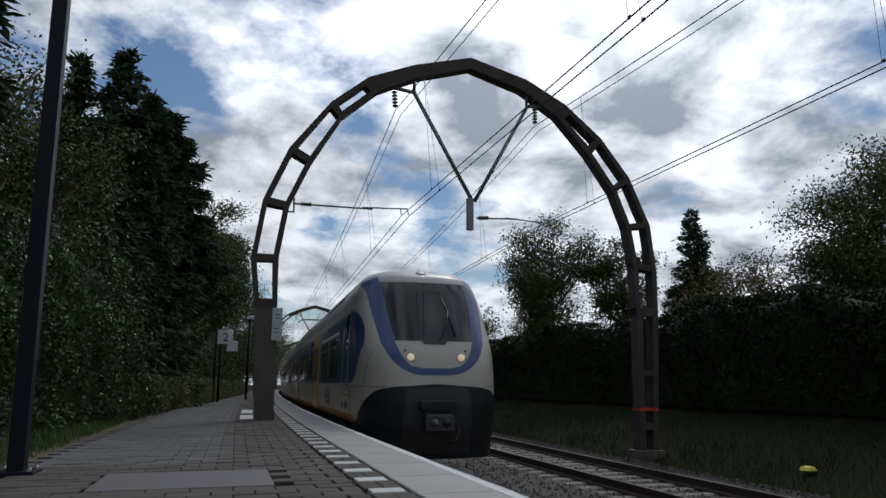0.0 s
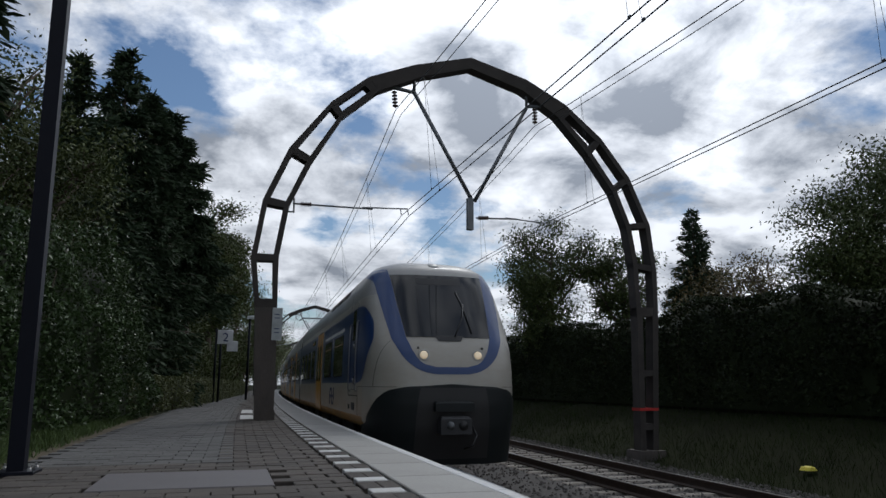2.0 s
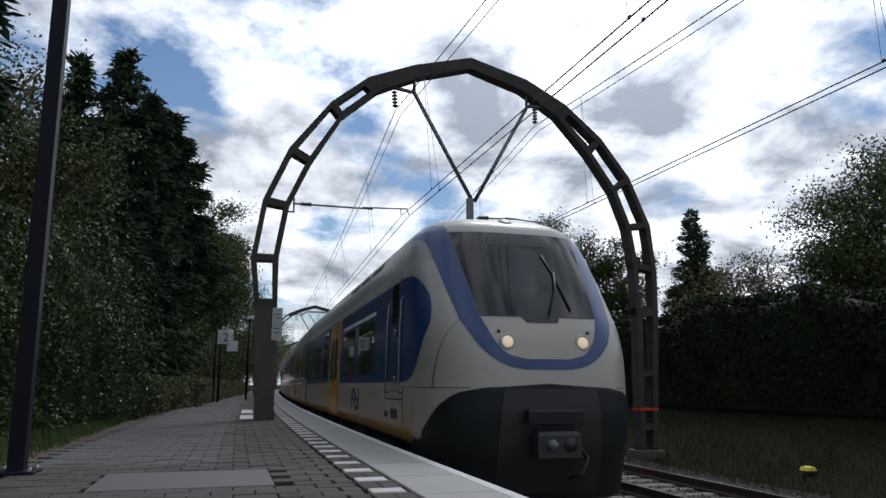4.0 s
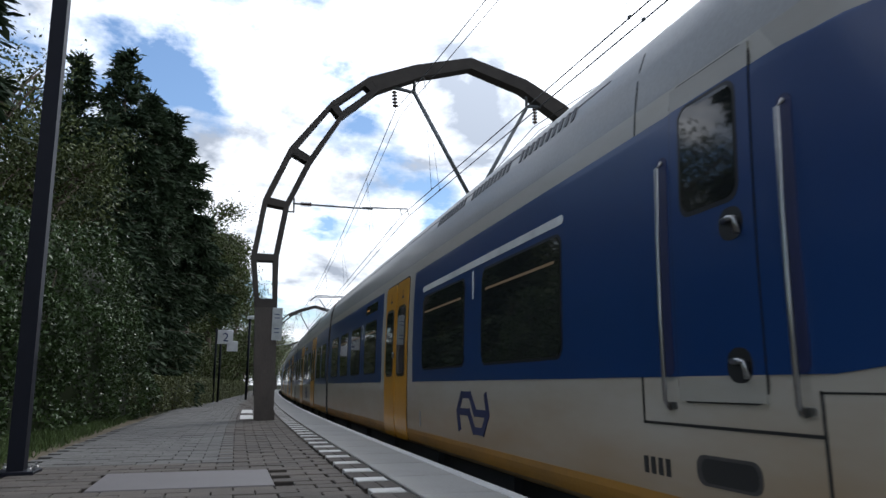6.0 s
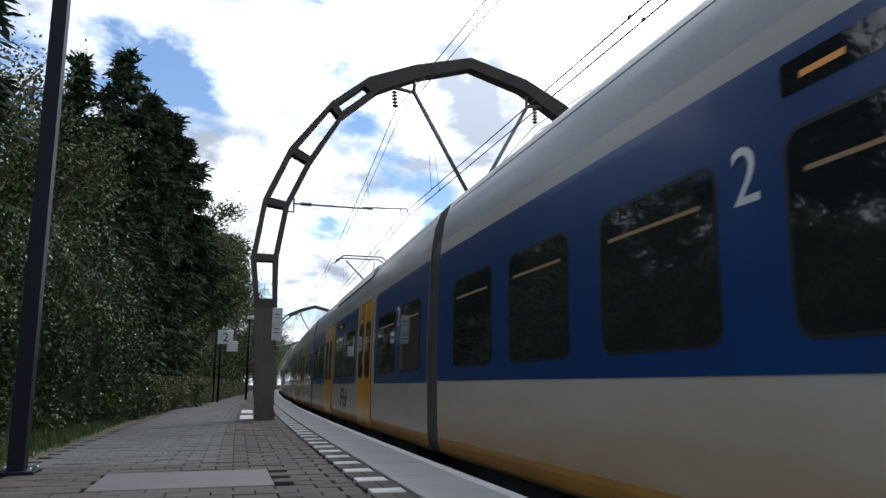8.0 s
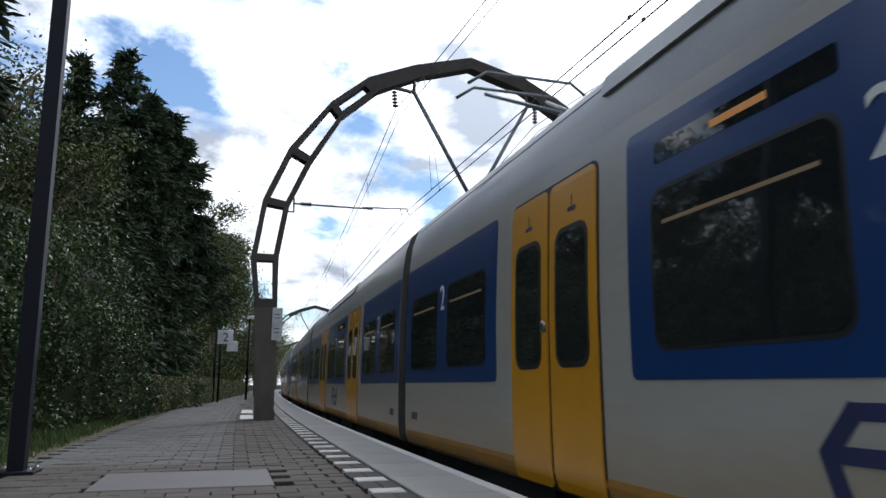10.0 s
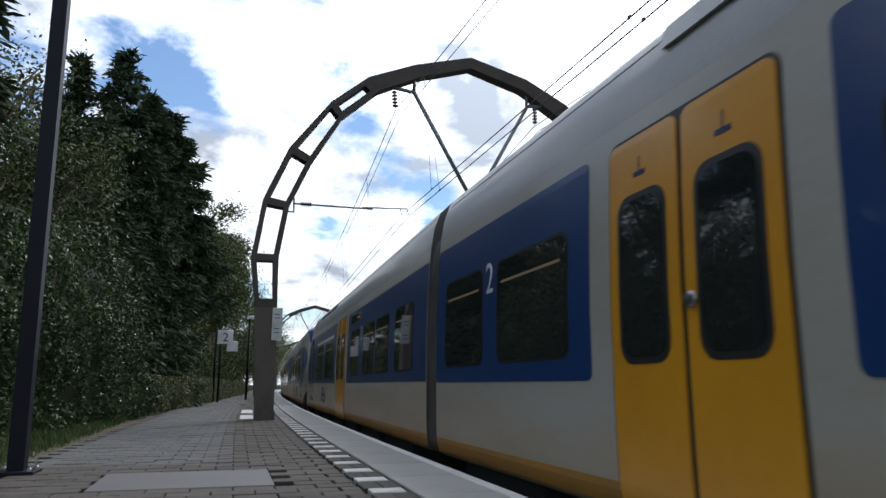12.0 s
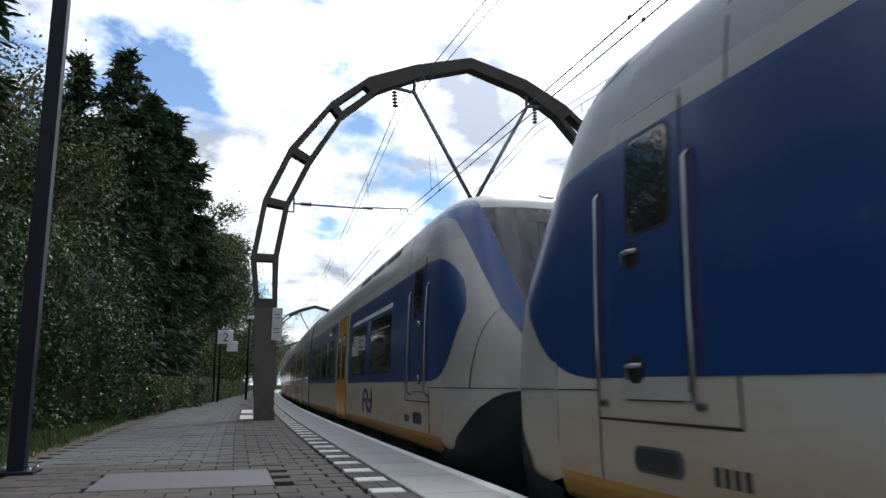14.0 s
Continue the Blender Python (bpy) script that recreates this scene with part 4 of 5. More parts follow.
        part("step_pocket", side_patch("step_pocket", M["bellow"], sg, 1.24, 1.70, 1.145, 1.29, 0.005, 0.06), car, "dark grey rim of the step recess")
        part("step_pocket", side_patch("step_pocket", M["rubber"], sg, 1.26, 1.66, 1.16, 1.275, 0.007, 0.05), car, "black step recess")
        part("cab_seam", side_patch("cab_seam", M["rubber"], sg, 2.165, 2.178, 3.10, 3.98, 0.003, 0, 0.004), car, "dark joint between cab and roof")
        seam = [(1.60, 1.257), (1.8, 1.242), (2.0, 1.209), (2.15, 1.163), (2.25, 1.107), (2.33, 1.042), (2.38, 0.977)]
        part("panel_gap", nose_patch("panel_gap", M["rubber"], [(1.588 + 0.008 * i, *sorted((sg * 0.91, sg * half_width(1.59)))) for i in range(2)], 0.008, 40), car, "dark panel joint")
        part("panel_gap", nose_patch("panel_gap", M["rubber"], [(z, *sorted((sg * along(seam, z), sg * (along(seam, z) - 0.006)))) for z in [1.60 + 0.78 * i / 14 for i in range(15)]], 0.008, 2), car, "dark panel joint")
        bars(car, sg, 1.93, 1.15)
        part("side_hatch", side_patch("side_hatch", M["chrome"], sg, 7.25, 7.31, 1.12, 1.31, 0.008, 0.02), car, "small metal side fitting")
        # roof grilles
        for g in range(3):
            for k in range(10):
                a = 3.1 + g * 1.35 + k * 0.115
                part("roof_slot", side_patch("roof_slot", M["rubber"], sg, a, a + 0.06, 3.56, 3.68, 0.006, 0.02), car, "black ventilation slot")
    underframe(car, 1.6, END)
    bogie(car, 3.6)
    return car


def mid_car():
    car = thing("train_middle_car", "blue and grey-white electric train middle car with two yellow doors", "train car", group="train cars")
    END = 14.8
    body_parts(car, 0.0, END)
    for sg in (-1, 1):
        for a, b in ((0.02, 3.60), (5.65, 9.20), (11.42, END - 0.02)):
            part("window_band", side_patch("window_band", M["blue"], sg, a, b, 1.65, 3.12, 0.006, 0.06), car, "glossy blue window band")
        for a, b in ((0.35, 1.55), (1.9, 3.3), (5.85, 7.2), (7.6, 8.95), (11.68, 12.92), (13.3, 14.5)):
            side_window(car, sg, a, b)
        for u in (1.72, 7.4, 13.11):
            place_text("class_number", "2", 0.40, M["letter"], car, sg, u, 2.57, "white number two")
        for u in (3.90, 9.58):
            door(car, sg, u, u + 1.45)
        part("side_display", side_patch("side_display", M["glass"], sg, 7.6, 8.9, 2.86, 2.99, 0.009, 0.02), car, "dark side display")
        part("display_text", side_patch("display_text", M["display"], sg, 8.0, 8.4, 2.905, 2.945, 0.0105, 0, 0.003), car, "short amber bar of display text")
        logo(car, sg, 7.36, 1.36)
        part("side_hatch", side_patch("side_hatch", M["chrome"], sg, 5.95, 6.0, 1.18, 1.36, 0.008, 0.02), car, "small metal side fitting")
        bars(car, sg, 14.2, 1.20)
        part("roof_hatch", side_patch("roof_hatch", M["roof"], sg, 4.4, 9.6, 3.56, 3.80, 0.03, 0.05, 0.06), car, "raised roof cover")
    bellows(car, -0.2)
    underframe(car, 0.5, END - 0.4)
    bogie(car, -0.2)
    return car


def pantograph(car, u):
    p = part("pantograph", mesh_of("pantograph", *box_data(-0.6, 0.6, u - 0.7, u + 0.7, 4.12, 4.18, 0.01), M["steel"]), car, "raised dark steel pantograph")
    for sg in (-1, 1):
        for du in (-0.55, 0.55):
            v, f = lathe_data([(0.05, 4.0), (0.07, 4.07), (0.05, 4.12)], 10, (sg * 0.5, u + du, 0))
            part("insulator", mesh_of("insulator", v, f, M["insulator"], True), p)
        part("lower_arm", tube("lower_arm", M["steel"], [(sg * 0.3, u - 0.5, 4.15), (sg * 0.1, u - 1.3, 4.65)], 0.035, 8), p)
        part("upper_arm", tube("upper_arm", M["steel"], [(sg * 0.1, u - 1.3, 4.65), (sg * 0.45, u + 0.3, 5.50)], 0.025, 8), p)
    for du in (-0.15, 0.35):
        part("contact_strip", tube("contact_strip", M["steel"], [(-0.85, u + du, 5.42), (-0.6, u + du, 5.60), (0.6, u + du, 5.60), (0.85, u + du, 5.42)], 0.022, 8), p, "dark contact strip with turned-down horns")
    part("link_rod", tube("link_rod", M["steel"], [(0.2, u - 0.2, 4.15), (0.0, u - 1.2, 4.5)], 0.018, 6), p)


# joints between the cars, from the nose of the first unit backwards
UNIT = [0.0, 17.0, 32.2, 47.4, 64.4]
NEXT_UNIT = 66.7
Y0 = 12.9
first_end = end_car(((10.32, 11.48), (11.93, 13.09), (13.53, 14.66), (15.05, 16.2)))
rear_end = end_car(((10.32, 11.48), (11.95, 13.16), (13.26, 14.44), (14.88, 16.09)))
first_mid = mid_car()
cars = []
for unit in range(2):
    o = unit * NEXT_UNIT
    a = first_end if unit == 0 else copy_thing(first_end, Matrix.Identity(4))
    b = first_mid if unit == 0 else copy_thing(first_mid, Matrix.Identity(4))
    c = copy_thing(first_mid, Matrix.Identity(4))
    d = rear_end if unit == 0 else copy_thing(rear_end, Matrix.Identity(4))
    cars += [(a, o, o + 16.8, False), (b, o + 17.2, o + 32.0, False), (c, o + 32.4, o + 47.2, True), (d, o + 47.6, o + 64.4, True)]
    b["label"] = "blue and grey-white middle car with a raised pantograph" if unit == 0 else b["label"]
pantograph(first_mid, 13.7)
cars[3][0]["label"] = "rear driving car of the train, coupled to another unit"

# how far the train has come, second by second
RUN = [(0.0, -0.54), (0.5, -0.49), (1.0, -0.32), (1.5, -0.05), (2.0, 0.43), (2.5, 1.08), (3.0, 1.99), (3.2, 2.40), (3.7, 3.54), (4.2, 4.86), (4.7, 6.40), (5.3, 8.51), (5.5, 9.335),
       (6.0, 11.52), (6.5, 13.86), (7.0, 16.34), (7.5, 18.96), (8.0, 21.98), (8.2, 23.23), (8.7, 26.5), (9.2, 30.0), (9.7, 33.6), (10.3, 37.75), (10.5, 39.32), (11.0, 43.48), (11.5, 47.74),
       (12.0, 52.35), (12.5, 57.1), (13.0, 61.91), (13.5, 66.95), (14.0, 72.39)]


def motions():
    for car, u0, u1, turned in cars:
        rows = []
        for t, s in RUN:
            ya, yb = Y0 + u0 - s, Y0 + u1 - s
            xa, xb = XC + bend(ya), XC + bend(yb)
            ang = -math.degrees(math.atan2(xb - xa, yb - ya))
            if turned:
                rows.append((t, pose(xb, yb, RAIL, 0, 0, ang + 180)))
            else:
                rows.append((t, pose(xa, ya, RAIL, 0, 0, ang)))
        walk(car, rows)


# ---- plants ----
def leaf_quad(p, size, rnd, flat=0.0):
    """One leaf: a bent quad turned at random."""
    a = Vector((rnd.gauss(0, 1), rnd.gauss(0, 1), rnd.gauss(0, 1) * (1 - flat))).normalized()
    b = a.cross(Vector((rnd.gauss(0, 1), rnd.gauss(0, 1), rnd.gauss(0, 1)))).normalized()
    l, w = size * rnd.uniform(0.7, 1.3), size * rnd.uniform(0.35, 0.6)
    p = Vector(p)
    return [tuple(p - a * l * 0.5), tuple(p + b * w * 0.5), tuple(p + a * l * 0.5), tuple(p - b * w * 0.5)]


def leaves(name, mat, points, size, seed, flat=0.0):
    rnd = random.Random(seed)
    v, f = [], []
    for p in points:
        n = len(v)
        v += leaf_quad(p, size, rnd, flat)
        f.append((n, n + 1, n + 2, n + 3))
    return mesh_of(name, v, f, mat)


def broadleaf(name, label, x, y, z, height, width, n, size, mat, seed, bare=0.25, thin=0.55):
    """A tree with limbs and a crown of leaf clumps round the twigs."""
    rnd = random.Random(seed)
    th = thing(name, label, "tree", pose(x, y, z))
    pile = Pile()
    lean = rnd.uniform(-0.3, 0.3)
    top = Vector((lean, 0, height * 0.8))
    pile.add(*tube_data([(0, 0, -0.3), (lean * 0.3, 0, height * bare), (lean * 0.7, 0.1, height * 0.55), tuple(top)], height * 0.022, 8, height * 0.005))
    tips = []
    for i in range(26):
        h0 = height * rnd.uniform(bare, 0.75)
        a = rnd.uniform(0, 6.28)
        k = math.sin(math.pi * min(0.95, (h0 / height - bare * 0.6) / (1.05 - bare * 0.6))) ** 0.7
        r = width * 0.5 * rnd.uniform(0.6, 1.0) * k
        s = Vector((lean * h0 / height, 0, h0))
        e = s + Vector((math.cos(a) * r, math.sin(a) * r, height * rnd.uniform(0.08, 0.25)))
        m = (s + e) / 2 + Vector((0, 0, -0.05 * height * rnd.random()))
        pile.add(*tube_data([tuple(s), tuple(m), tuple(e)], height * 0.009, 5, height * 0.002))
        for j in range(5):
            q = m.lerp(e, rnd.uniform(0.1, 1.1)) + Vector((rnd.gauss(0, 1), rnd.gauss(0, 1), rnd.gauss(0, 0.8))) * width * 0.09
            pile.add(*tube_data([tuple(m.lerp(e, 0.5)), tuple(q)], height * 0.003, 4, height * 0.001))
            tips.append(q)
    for j in range(8):
        tips.append(top + Vector((rnd.gauss(0, 0.1) * width, rnd.gauss(0, 0.1) * width, height * rnd.uniform(-0.02, 0.18))))
    part("trunk", pile.data("trunk", M["bark"], True), th, "brown trunk and limbs")
    pts = []
    for i in range(n):
        q = tips[rnd.randrange(len(tips))]
        d = Vector((rnd.gauss(0, 1), rnd.gauss(0, 1), rnd.gauss(0, 0.75)))
        pts.append(q + d * width * 0.075 * (0.4 + thin))
    part("crown", leaves("crown", mat, pts, size, seed + 1), th, "uneven crown of small leaves")
    return th


def conifer(name, label, x, y, z, height, width, n, mat, seed, droop=0.35, start=0.06):
    """A spruce: whorls of drooping boughs hung with needles."""
    rnd = random.Random(seed)
    th = thing(name, label, "tree", pose(x, y, z))
    pile = Pile()
    pile.add(*tube_data([(0, 0, -0.3), (0.05, 0, height * 0.5), (0, 0, height * 0.99)], height * 0.02, 8, 0.01))
    boughs = []
    k = start
    while k < 0.985:
        cnt = 6 if k < 0.8 else 4
        for i in range(cnt):
            a = rnd.uniform(0, 6.28)
            r = width * 0.5 * (1 - k) ** 0.78 * rnd.uniform(0.5, 1.18)
            s = Vector((0, 0, height * k))
            up = 0.25 if k > 0.75 else -droop * 0.35
            m = s + Vector((math.cos(a) * r * 0.55, math.sin(a) * r * 0.55, r * up * 0.4))
            e = s + Vector((math.cos(a) * r, math.sin(a) * r, r * up + rnd.uniform(-0.05, 0.1)))
            pile.add(*tube_data([tuple(s), tuple(m), tuple(e)], 0.02 + 0.02 * (1 - k), 4, 0.006))
            boughs.append((s, m, e, r))
        k += rnd.uniform(0.022, 0.034)
    part("trunk", pile.data("trunk", M["bark"], True), th, "straight brown trunk with boughs")
    v, f = [], []
    tot = sum(b[3] + 0.25 for b in boughs)
    for s, m, e, r in boughs:
        c = int(n * (r + 0.25) / tot)
        for i in range(c):
            t = rnd.random() ** 0.75
            q = s.lerp(m, t * 2) if t < 0.5 else m.lerp(e, t * 2 - 1)
            q = q + Vector((rnd.gauss(0, 0.10), rnd.gauss(0, 0.10), -abs(rnd.gauss(0, 0.14)) * (1 + r * 0.5)))
            d = (e - s).normalized() * 0.8 + Vector((rnd.gauss(0, 0.5), rnd.gauss(0, 0.5), -0.35 + rnd.gauss(0, 0.35)))
            d.normalize()
            w = d.cross(Vector((rnd.gauss(0, 1), rnd.gauss(0, 1), rnd.gauss(0, 1)))).normalized()
            l, b = rnd.uniform(0.18, 0.38), rnd.uniform(0.025, 0.05)
            k0 = len(v)
            v += [tuple(q), tuple(q + d * l * 0.5 + w * b), tuple(q + d * l), tuple(q + d * l * 0.5 - w * b)]
            f.append((k0, k0 + 1, k0 + 2, k0 + 3))
    part("crown", mesh_of("crown", v, f, mat), th, "dark needles on ragged boughs")
    return th


def shrub_mass(name, label, category, y0, y1, x_of, half, top_of, base, n, size, mat, seed, lump=0.35, face=1):
    """A hedge or thicket along the line: leaves spread over and just under a lumpy skin."""
    rnd = random.Random(seed)
    th = thing(name, label, category)
    pts = []
    for i in range(n):
        y = y0 + (y1 - y0) * rnd.random()
        h = top_of(y)
        a = rnd.random()
        z = base + (h - base) * rnd.random() ** 0.8
        lum = lump * noise.noise(Vector((y * 0.9, z * 0.9, seed))) + 0.35 * lump * noise.noise(Vector((y * 2.6, z * 2.6, seed + 5.0)))
        depth = half * (1 - 0.25 * max(0.0, (z - base) / (h - base)) ** 3) + lum
        x = x_of(y)
        q = rnd.random()
        if q < 0.62:
            pts.append((x + face * (depth - abs(rnd.gauss(0, 0.09))), y, z))
        elif q < 0.82:
            pts.append((x - face * (depth - abs(rnd.gauss(0, 0.09))), y, z))
        else:
            pts.append((x + rnd.uniform(-1, 1) * depth, y, h + 0.4 * lump * noise.noise(Vector((y * 1.7, x * 2, seed + 9.0))) - abs(rnd.gauss(0, 0.1))))
    part("foliage", leaves("foliage", mat, pts, size, seed + 3), th)
    # stems inside
    pile = Pile()
    for i in range(int((y1 - y0) * 3)):
        y = y0 + (y1 - y0) * (i + rnd.random()) / ((y1 - y0) * 3)
        x, h = x_of(y), top_of(y)
        p = (x + rnd.uniform(-0.5, 0.5) * half, y, base - 0.2)
        pile.add(*tube_data([p, (p[0] + rnd.uniform(-0.2, 0.2), y + rnd.uniform(-0.2, 0.2), base + (h - base) * 0.5), (p[0] + rnd.uniform(-0.3, 0.3), y + rnd.uniform(-0.3, 0.3), h - 0.25)], 0.03, 5, 0.008))
    part("woody_growth", pile.data("woody_growth", M["bark"], True), th, "brown stems")["kind"] = "stuff"
    # closed hull a little inside the leaves, all in the dark ivy colour
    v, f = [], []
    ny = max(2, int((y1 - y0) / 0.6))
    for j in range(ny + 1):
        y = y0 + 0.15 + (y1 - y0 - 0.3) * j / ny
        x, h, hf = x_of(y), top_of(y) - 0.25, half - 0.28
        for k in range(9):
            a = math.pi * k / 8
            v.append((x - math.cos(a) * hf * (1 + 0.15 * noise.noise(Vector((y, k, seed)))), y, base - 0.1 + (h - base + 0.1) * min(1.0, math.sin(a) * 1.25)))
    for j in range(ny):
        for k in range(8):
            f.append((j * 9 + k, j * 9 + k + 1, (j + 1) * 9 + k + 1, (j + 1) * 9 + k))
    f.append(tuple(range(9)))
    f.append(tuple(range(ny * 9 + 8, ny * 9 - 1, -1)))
    part("inner_growth", mesh_of("inner_growth", v, f, M["ivy"], True), th, "dark closed hull inside the foliage")
    return th


def grass_patch(name, label, n, place, mat, seed, height=0.12):
    rnd = random.Random(seed)
    v, f = [], []
    for i in range(n):
        x, y, z = place(rnd)
        a = rnd.uniform(0, 6.28)
        h, w = height * rnd.uniform(0.4, 1.4), rnd.uniform(0.004, 0.009)
        dx, dy = math.cos(a), math.sin(a)
        bx, by = rnd.gauss(0, 0.35) * h, rnd.gauss(0, 0.35) * h
        k = len(v)
        v += [(x - dx * w, y - dy * w, z), (x + dx * w, y + dy * w, z), (x + bx, y + by, z + h)]
        f.append((k, k + 1, k + 2))
    tagged(new(name, mesh_of(name, v, f, mat)), label, "grass", kind="stuff")


def bank_z(x):
    for (xa, za), (xb, zb) in zip([(9.2, -1.2), (10.0, -1.12), (11.0, -0.85), (12.4, -0.4), (13.6, -0.05)], [(10.0, -1.12), (11.0, -0.85), (12.4, -0.4), (13.6, -0.05), (14.6, 0.1)]):
        if x <= xb:
            return za + (zb - za) * (x - xa) / (xb - xa)
    return 0.1


def path_edge(y):
    """Where the low hedge meets the path."""
    return along([(16.0, -2.45), (19.4, -2.1), (25.0, -1.0), (33.0, -0.42), (65.0, 1.85), (150.0, 8.5)], y)


def left_side():
    grass_patch("grass", "green grass strip between the platform paving and the shrubs", 30000, lambda r: (-2.02 - 0.12 * math.sin(8 * r.random()) - 1.7 * r.random() ** 1.1, 5.0 + 15 * r.random(), -0.03), M["grass"], 21, 0.10)
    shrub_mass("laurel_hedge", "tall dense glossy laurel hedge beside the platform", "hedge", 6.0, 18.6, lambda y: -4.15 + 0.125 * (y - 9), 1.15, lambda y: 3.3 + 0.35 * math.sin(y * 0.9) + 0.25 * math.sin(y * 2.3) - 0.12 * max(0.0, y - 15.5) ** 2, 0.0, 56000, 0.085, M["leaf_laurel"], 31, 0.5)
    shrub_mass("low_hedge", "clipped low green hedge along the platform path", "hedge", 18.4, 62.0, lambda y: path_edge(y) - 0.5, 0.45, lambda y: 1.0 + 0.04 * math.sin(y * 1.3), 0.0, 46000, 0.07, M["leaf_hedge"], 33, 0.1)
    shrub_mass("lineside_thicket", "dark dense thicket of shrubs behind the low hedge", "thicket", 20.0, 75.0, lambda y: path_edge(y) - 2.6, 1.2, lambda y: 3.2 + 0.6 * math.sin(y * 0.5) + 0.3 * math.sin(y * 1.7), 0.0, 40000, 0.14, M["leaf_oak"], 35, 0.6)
    conifer("spruce", "tall narrow dark spruce behind the hedge", -5.6, 26.0, 0, 12.5, 4.4, 36000, M["needle"], 41)
    conifer("spruce", "tall dark spruce with ragged drooping boughs", -4.05, 26.0, 0, 12.8, 6.4, 52000, M["needle"], 42)
    conifer("spruce", "broad dark spruce beside the platform", -2.6, 30.0, 0, 12.2, 7.0, 56000, M["needle"], 43, 0.35, 0.36)
    conifer("spruce", "dark spruce crowded between its neighbours", -3.4, 28.0, 0, 12.0, 6.0, 44000, M["needle"], 52, 0.35, 0.3)
    conifer("spruce", "dark spruce filling the row behind the hedge", -3.9, 22.0, 0, 8.6, 5.0, 34000, M["needle"], 48)
    broadleaf("oak_tree", "leafy green oak overhanging the path", -2.0, 37.0, 0, 10.4, 4.6, 30000, 0.15, M["leaf_oak"], 49, 0.34, 0.7)
    broadleaf("oak_tree", "leafy green oak further along the path", -1.2, 46.0, 0, 11.0, 5.0, 22000, 0.19, M["leaf_oak"], 44, 0.3)
    broadleaf("oak_tree", "yellowish green tree between the spruces", -4.4, 17.0, 0, 6.9, 3.6, 24000, 0.10, M["leaf_oak"], 46, 0.05)
    broadleaf("oak_tree", "tree with thin small leaves beside the spruces", -5.6, 15.2, 0, 8.2, 4.4, 14000, 0.10, M["leaf_oak"], 45, 0.1, 0.8)
    conifer("spruce", "near dark spruce whose boughs reach over the lamp post", -4.5, 9.8, 0, 10.8, 5.8, 30000, M["needle"], 47, 0.6, 0.47)
    for i, (x, y, hgt, w) in enumerate(((-3.6, 36, 8.5, 5), (-0.9, 56, 11, 6), (0.4, 66, 10.5, 6), (2.2, 82, 10.5, 7), (4.2, 102, 10.5, 8), (7.0, 126, 10, 9), (12, 150, 11, 12), (3, 142, 9, 11), (8, 160, 10, 12), (18, 175, 11, 13), (28, 185, 12, 14), (-4, 120, 10, 10), (-9, 30, 12, 8), (-9, 45, 12, 9), (-8, 21, 10, 7), (-8.5, 2, 10, 7), (-8, -5, 10, 7), (-9, 9, 11, 7))):
        broadleaf("lineside_tree", "dense green tree in the row along the line", x, y, 0, hgt, w, 10000, 0.2, M["leaf_oak"], 60 + i, 0.05)

left_side()


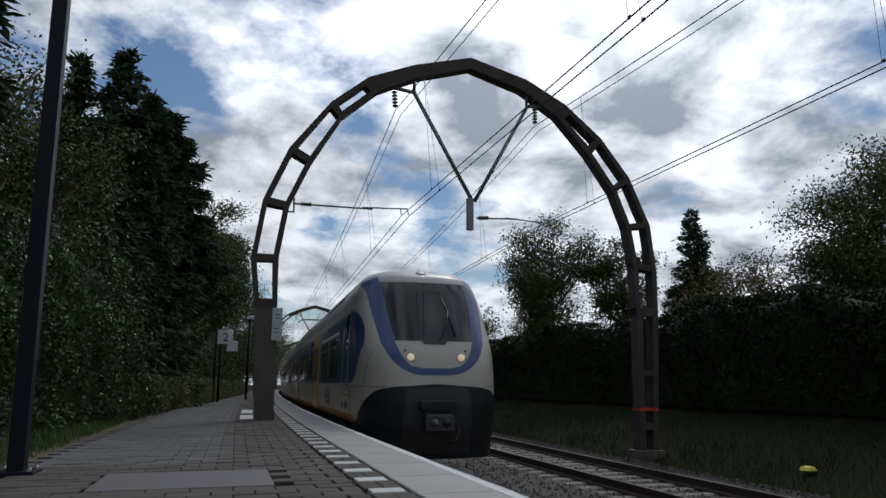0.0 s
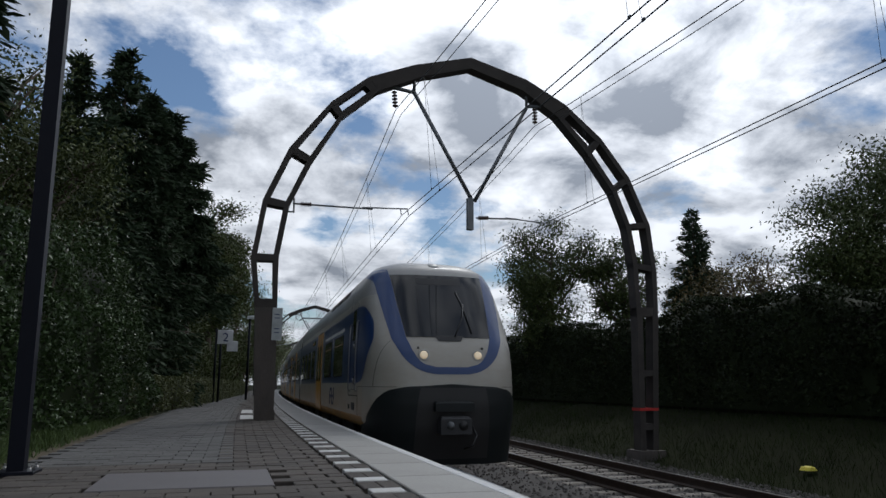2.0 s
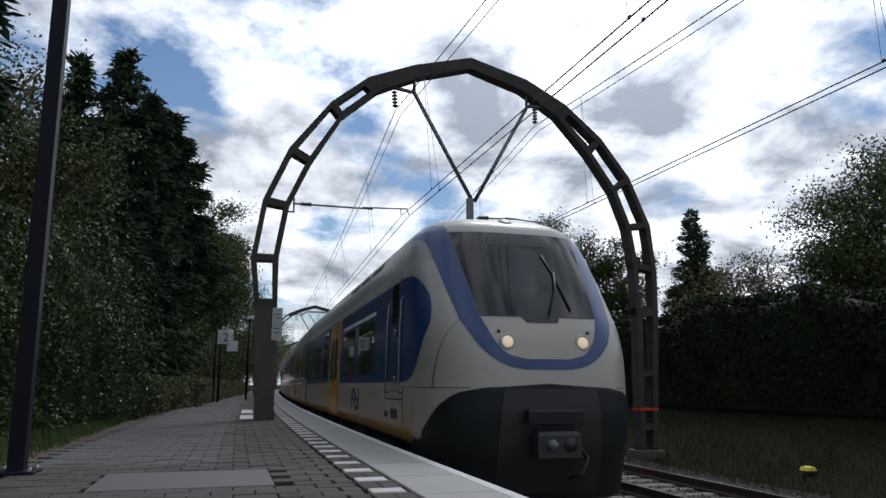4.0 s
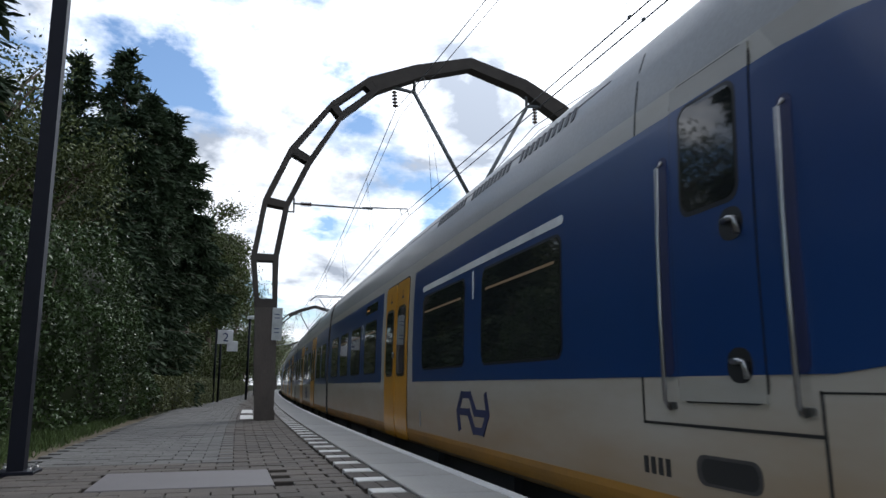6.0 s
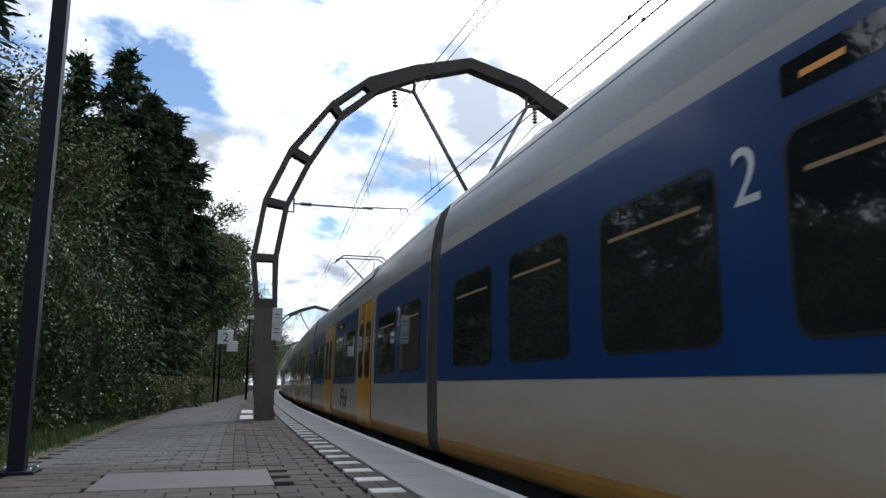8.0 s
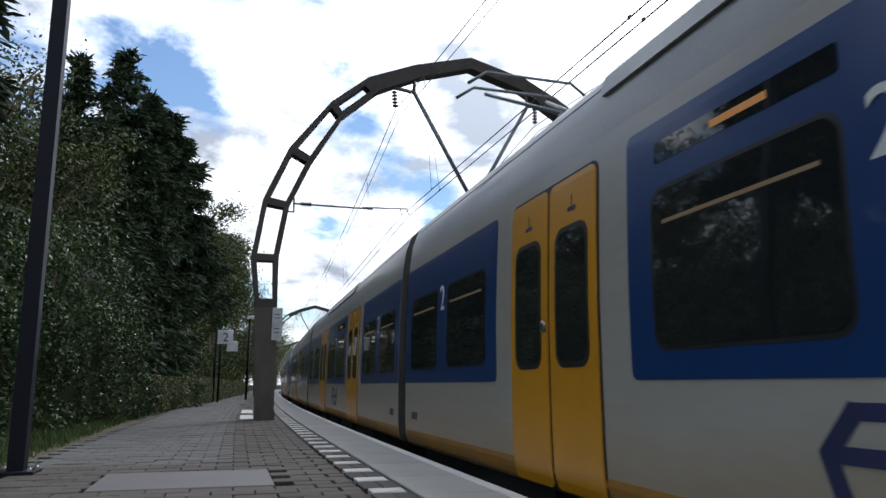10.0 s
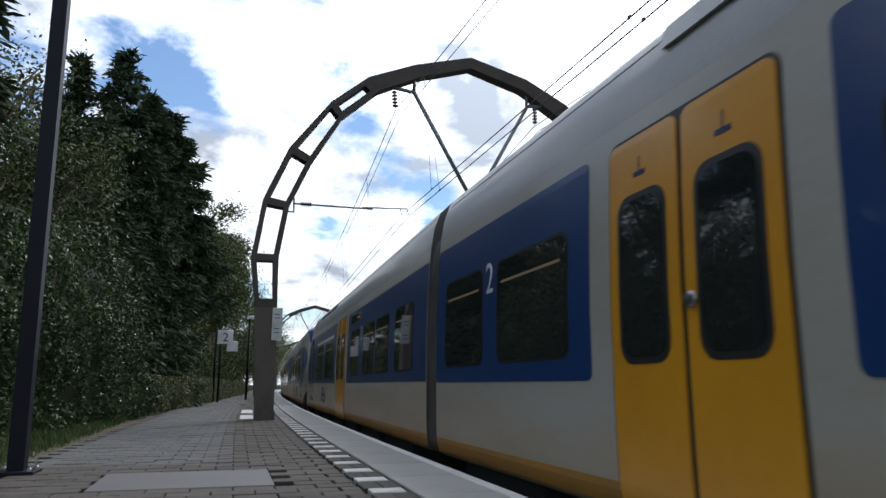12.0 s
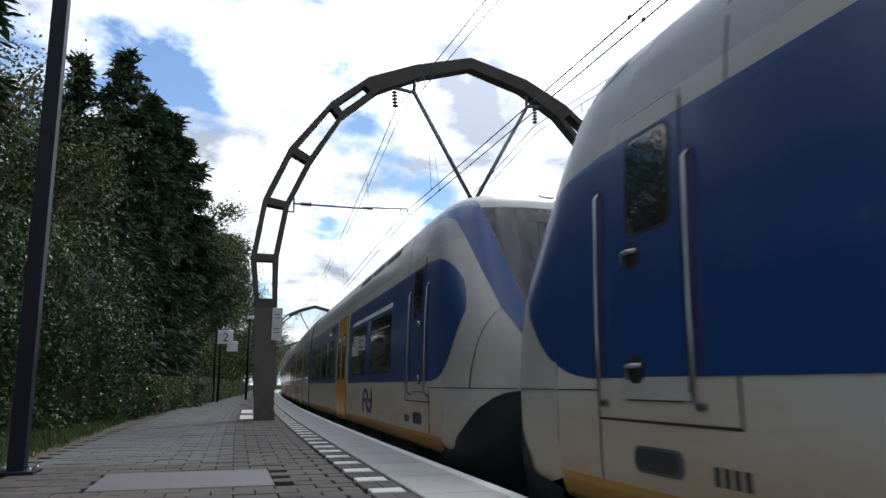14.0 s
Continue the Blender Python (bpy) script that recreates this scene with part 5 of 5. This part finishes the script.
def right_side():
    # overgrown board fence on the bank
    th = thing("board_fence", "dark weathered board fence overgrown with ivy on the bank", "fence")
    brd = mesh_of("board", *box_data(-0.015, 0.015, -0.07, 0.07, 0, 2.5, 0.006), M["board"])
    for i in range(280):
        y = 6.5 + 0.16 * i
        part("board", brd, th, at=pose(14.0 + bend(y), y, -0.15 + 0.05 * math.sin(i * 1.7)))
    for i in range(30):
        y = 6.5 + 1.8 * i
        part("fence_post", mesh_of("fence_post", *box_data(-0.06, 0.06, -0.06, 0.06, 0, 2.6, 0.01), M["board"]), th, at=pose(14.1 + bend(y), y, -0.2))
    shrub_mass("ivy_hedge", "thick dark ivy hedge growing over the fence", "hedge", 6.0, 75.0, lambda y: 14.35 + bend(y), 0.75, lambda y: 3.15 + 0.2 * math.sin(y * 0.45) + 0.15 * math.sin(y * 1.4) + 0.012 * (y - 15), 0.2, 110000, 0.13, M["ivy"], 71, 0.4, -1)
    # these blades are coloured dark for the shade below the fence
    grass_patch("bank_grass", "rough grass on the bank below the fence, shade put into its colour", 26000, lambda r: (lambda x, y: (x + bend(y), y, bank_z(x) - 0.03))(9.6 + 4.3 * r.random(), 6 + 44 * r.random() ** 1.4), M["grass_shaded"], 23, 0.22)
    broadleaf("oak_tree", "dark leafy oak behind the fence", 15.6, 32.5, 0.2, 9.3, 4.6, 26000, 0.15, M["leaf_oak"], 81, 0.12, 0.75)
    broadleaf("oak_tree", "small leafy tree behind the fence", 18.9, 31.0, 0.2, 8.0, 3.2, 15000, 0.15, M["leaf_oak"], 82, 0.12, 0.7)
    conifer("pine_tree", "pointed dark pine behind the fence", 22.3, 30.0, 0.2, 9.4, 4.6, 22000, M["needle"], 83, 0.2)
    broadleaf("birch_tree", "half-bare tree with thin autumn foliage", 20.6, 23.5, 0.2, 5.6, 4.0, 2600, 0.14, M["leaf_autumn"], 84, 0.2, 0.7)
    broadleaf("birch_tree", "thin tree with yellowing leaves behind the fence", 22.6, 28.0, 0.2, 6.4, 5.0, 8000, 0.16, M["leaf_autumn"], 85, 0.2, 0.7)
    broadleaf("oak_tree", "large dark oak towering over the fence", 22.6, 18.6, 0.2, 8.8, 6.4, 44000, 0.15, M["leaf_oak"], 86, 0.12, 0.65)
    broadleaf("oak_tree", "large leafy tree beyond the fence", 26.5, 20.0, 0.2, 9.6, 7.0, 26000, 0.18, M["leaf_oak"], 87, 0.15, 0.6)
    for i, (x, y, hgt) in enumerate(((16.5, 48, 5.6), (18.5, 62, 6.4), (22, 80, 7.5), (27, 100, 8.5), (33, 40, 8), (35, 28, 8), (40, 55, 9))):
        broadleaf("lineside_tree", "dense green tree beyond the fence", x, y, 0.2, hgt, 5.5, 7000, 0.22, M["leaf_oak"], 90 + i, 0.1)


right_side()


# ---- small things on the platform ----
def lamp_post():
    th = thing("lamp_post", "dark blue square steel lamp post bolted to the paving", "lamp post", pose(-1.66, 7.03, 0, 0, -0.9, 0))
    part("post", mesh_of("post", *box_data(-0.065, 0.065, -0.065, 0.065, 0.02, 6.6, 0.01), M["lamp_paint"]), th)
    part("base_plate", mesh_of("base_plate", *box_data(-0.16, 0.16, -0.16, 0.16, -0.005, 0.025, 0.006), M["lamp_paint"]), th)
    v, f = lathe_data([(0.02, 0.02), (0.02, 0.045), (0.012, 0.05), (0.012, 0.075)], 6)
    bolt = mesh_of("bolt", v, f, M["zinc"])
    for x in (-0.12, 0.12):
        for y in (-0.12, 0.12):
            part("bolt", bolt, th, "zinc nut and bolt", at=pose(x, y, 0))
    part("lamp_head", mesh_of("lamp_head", *box_data(-0.2, 0.2, -0.15, 0.65, 6.6, 6.75, 0.03), M["plate_grey"]), th, "flat grey lamp head")


lamp_post()


def track_sign():
    th = thing("track_sign", "pale platform number sign on two dark poles", "sign", pose(-0.42, 33.0, 0))
    for x in (-0.1, 0.1):
        part("pole", tube("pole", M["lamp_paint"], [(x, 0, -0.05), (x, 0, 3.2)], 0.05, 10), th)
    part("panel", mesh_of("panel", *box_data(-0.05, 0.60, -0.12, -0.06, 2.52, 3.13, 0.015), M["sign_white"]), th, "white square panel")
    part("track_number", text_data("track_number", "2", 0.55, M["sign_blue"]), th, "dark blue number two", at=pose(0.29, -0.126, 2.79, 90, 0, 0))
    part("small_panel", mesh_of("small_panel", *box_data(0.36, 0.82, -0.05, 0.0, 2.2, 2.66, 0.012), M["sign_white"]), th, "small pale panel")


track_sign()


def far_lamp(x, y):
    th = thing("platform_lamp", "slim dark platform lamp with a flat pale head", "lamp post", pose(x, y, 0), group="platform lamps")
    part("post", tube("post", M["lamp_paint"], [(0, 0, -0.05), (0, 0, 4.1)], 0.06, 8), th)
    part("lamp_head", mesh_of("lamp_head", *box_data(-0.15, 0.55, -0.2, 0.2, 4.1, 4.25, 0.04), M["plate_grey"]), th, "pale flat lamp head")


far_lamp(1.0, 38.0)
far_lamp(2.0, 55.0)
litter = new("yellow_litter", mesh_of("yellow_litter", *lathe_data([(0.02, 0), (0.16, 0.02), (0.12, 0.08), (0.03, 0.1)], 9), M["yellow_flower"]))
litter.matrix_world = pose(10.9, 11.6, -0.86)
tagged(litter, "small patch of bright yellow litter on the bank", "litter")


# ---- paving, piece by piece ----
def paving():
    floor = thing("paving", "brown-grey brick paving of the platform with sandy joints", "paving", kind="structure")
    slab = thing("cover_slab", "large smooth grey cover slab set in the paving", "slab", kind="structure")
    part("slab", mesh_of("slab", *box_data(-0.92, 0.40, 5.7, 6.75, -0.06, 0.006, 0.008), M["slab"]), slab)
    white = mesh_of("white_tile", *box_data(-0.15, 0.15, -0.3, 0.3, -0.06, 0.007, 0.006), M["block_white"])
    guide = thing("guide_tiles", "white guide tiles beside the arch post", "tiles", kind="structure")
    for y in (17.0, 17.62, 18.24, 20.4, 21.02, 21.64, 22.26):
        part("white_tile", white, guide, at=pose(0.28 + bend(y), y, 0))
    rnd = random.Random(8)
    near, count = Pile(), 0
    far, tiles = Pile(), Pile()
    L, W, g = 0.30, 0.20, 0.009
    for j in range(-8, 320):
        y = 2.9 + W * j
        x = -1.88 + (0.15 if j % 2 else 0.0)
        while x < EDGE - 1.0 + 0.02:
            x1 = min(x + L, EDGE - 0.985)
            if x1 - x > 0.06 and not (-0.95 < (x + x1) / 2 < 0.42 and 5.66 < y + W / 2 < 6.8):
                s = bend(y)
                dz = rnd.uniform(-0.004, 0.004)
                grey = x < -0.15 and y > 7.4
                if not grey and 4.4 < y < 9.2 and count < 300:
                    count += 1
                    part("brick", PAVER if x1 - x > L - 0.01 else PAVER_HALF, floor, at=pose((x + x1) / 2 + s, y + W / 2, dz, 0, 0, rnd.uniform(-0.6, 0.6)))
                else:
                    v, f = box_data(x + g / 2 + s, x1 - g / 2 + s, y + g / 2, y + W - g / 2, -0.05, dz, 0.006)
                    (tiles if grey else far).add(v, f)
            x += L
        # between and beyond the marking blocks
    for i in range(-2, 120):
        y = 3.33 + 0.642 * i + 0.321
        for k in range(2):
            s = bend(y)
            v, f = box_data(EDGE - 0.98 + s + 0.15 * k, EDGE - 0.835 + s + 0.15 * k, y - 0.19, y + 0.19, -0.05, rnd.uniform(-0.004, 0.003), 0.006)
            far.add(v, f)
    o = part("far_bricks", far.data("far_bricks", M["brick_joined"]), floor)
    o["kind"] = "stuff"
    o = part("grey_tiles", tiles.data("grey_tiles", M["tile"]), floor, "pale grey concrete tiles of the path")
    o["kind"] = "stuff"


PAVER = mesh_of("brick", *box_data(-0.1455, 0.1455, -0.0955, 0.0955, -0.06, 0.0, 0.006), M["brick"])
PAVER_HALF = mesh_of("brick_half", *box_data(-0.0705, 0.0705, -0.0955, 0.0955, -0.06, 0.0, 0.006), M["brick"])
paving()
motions()
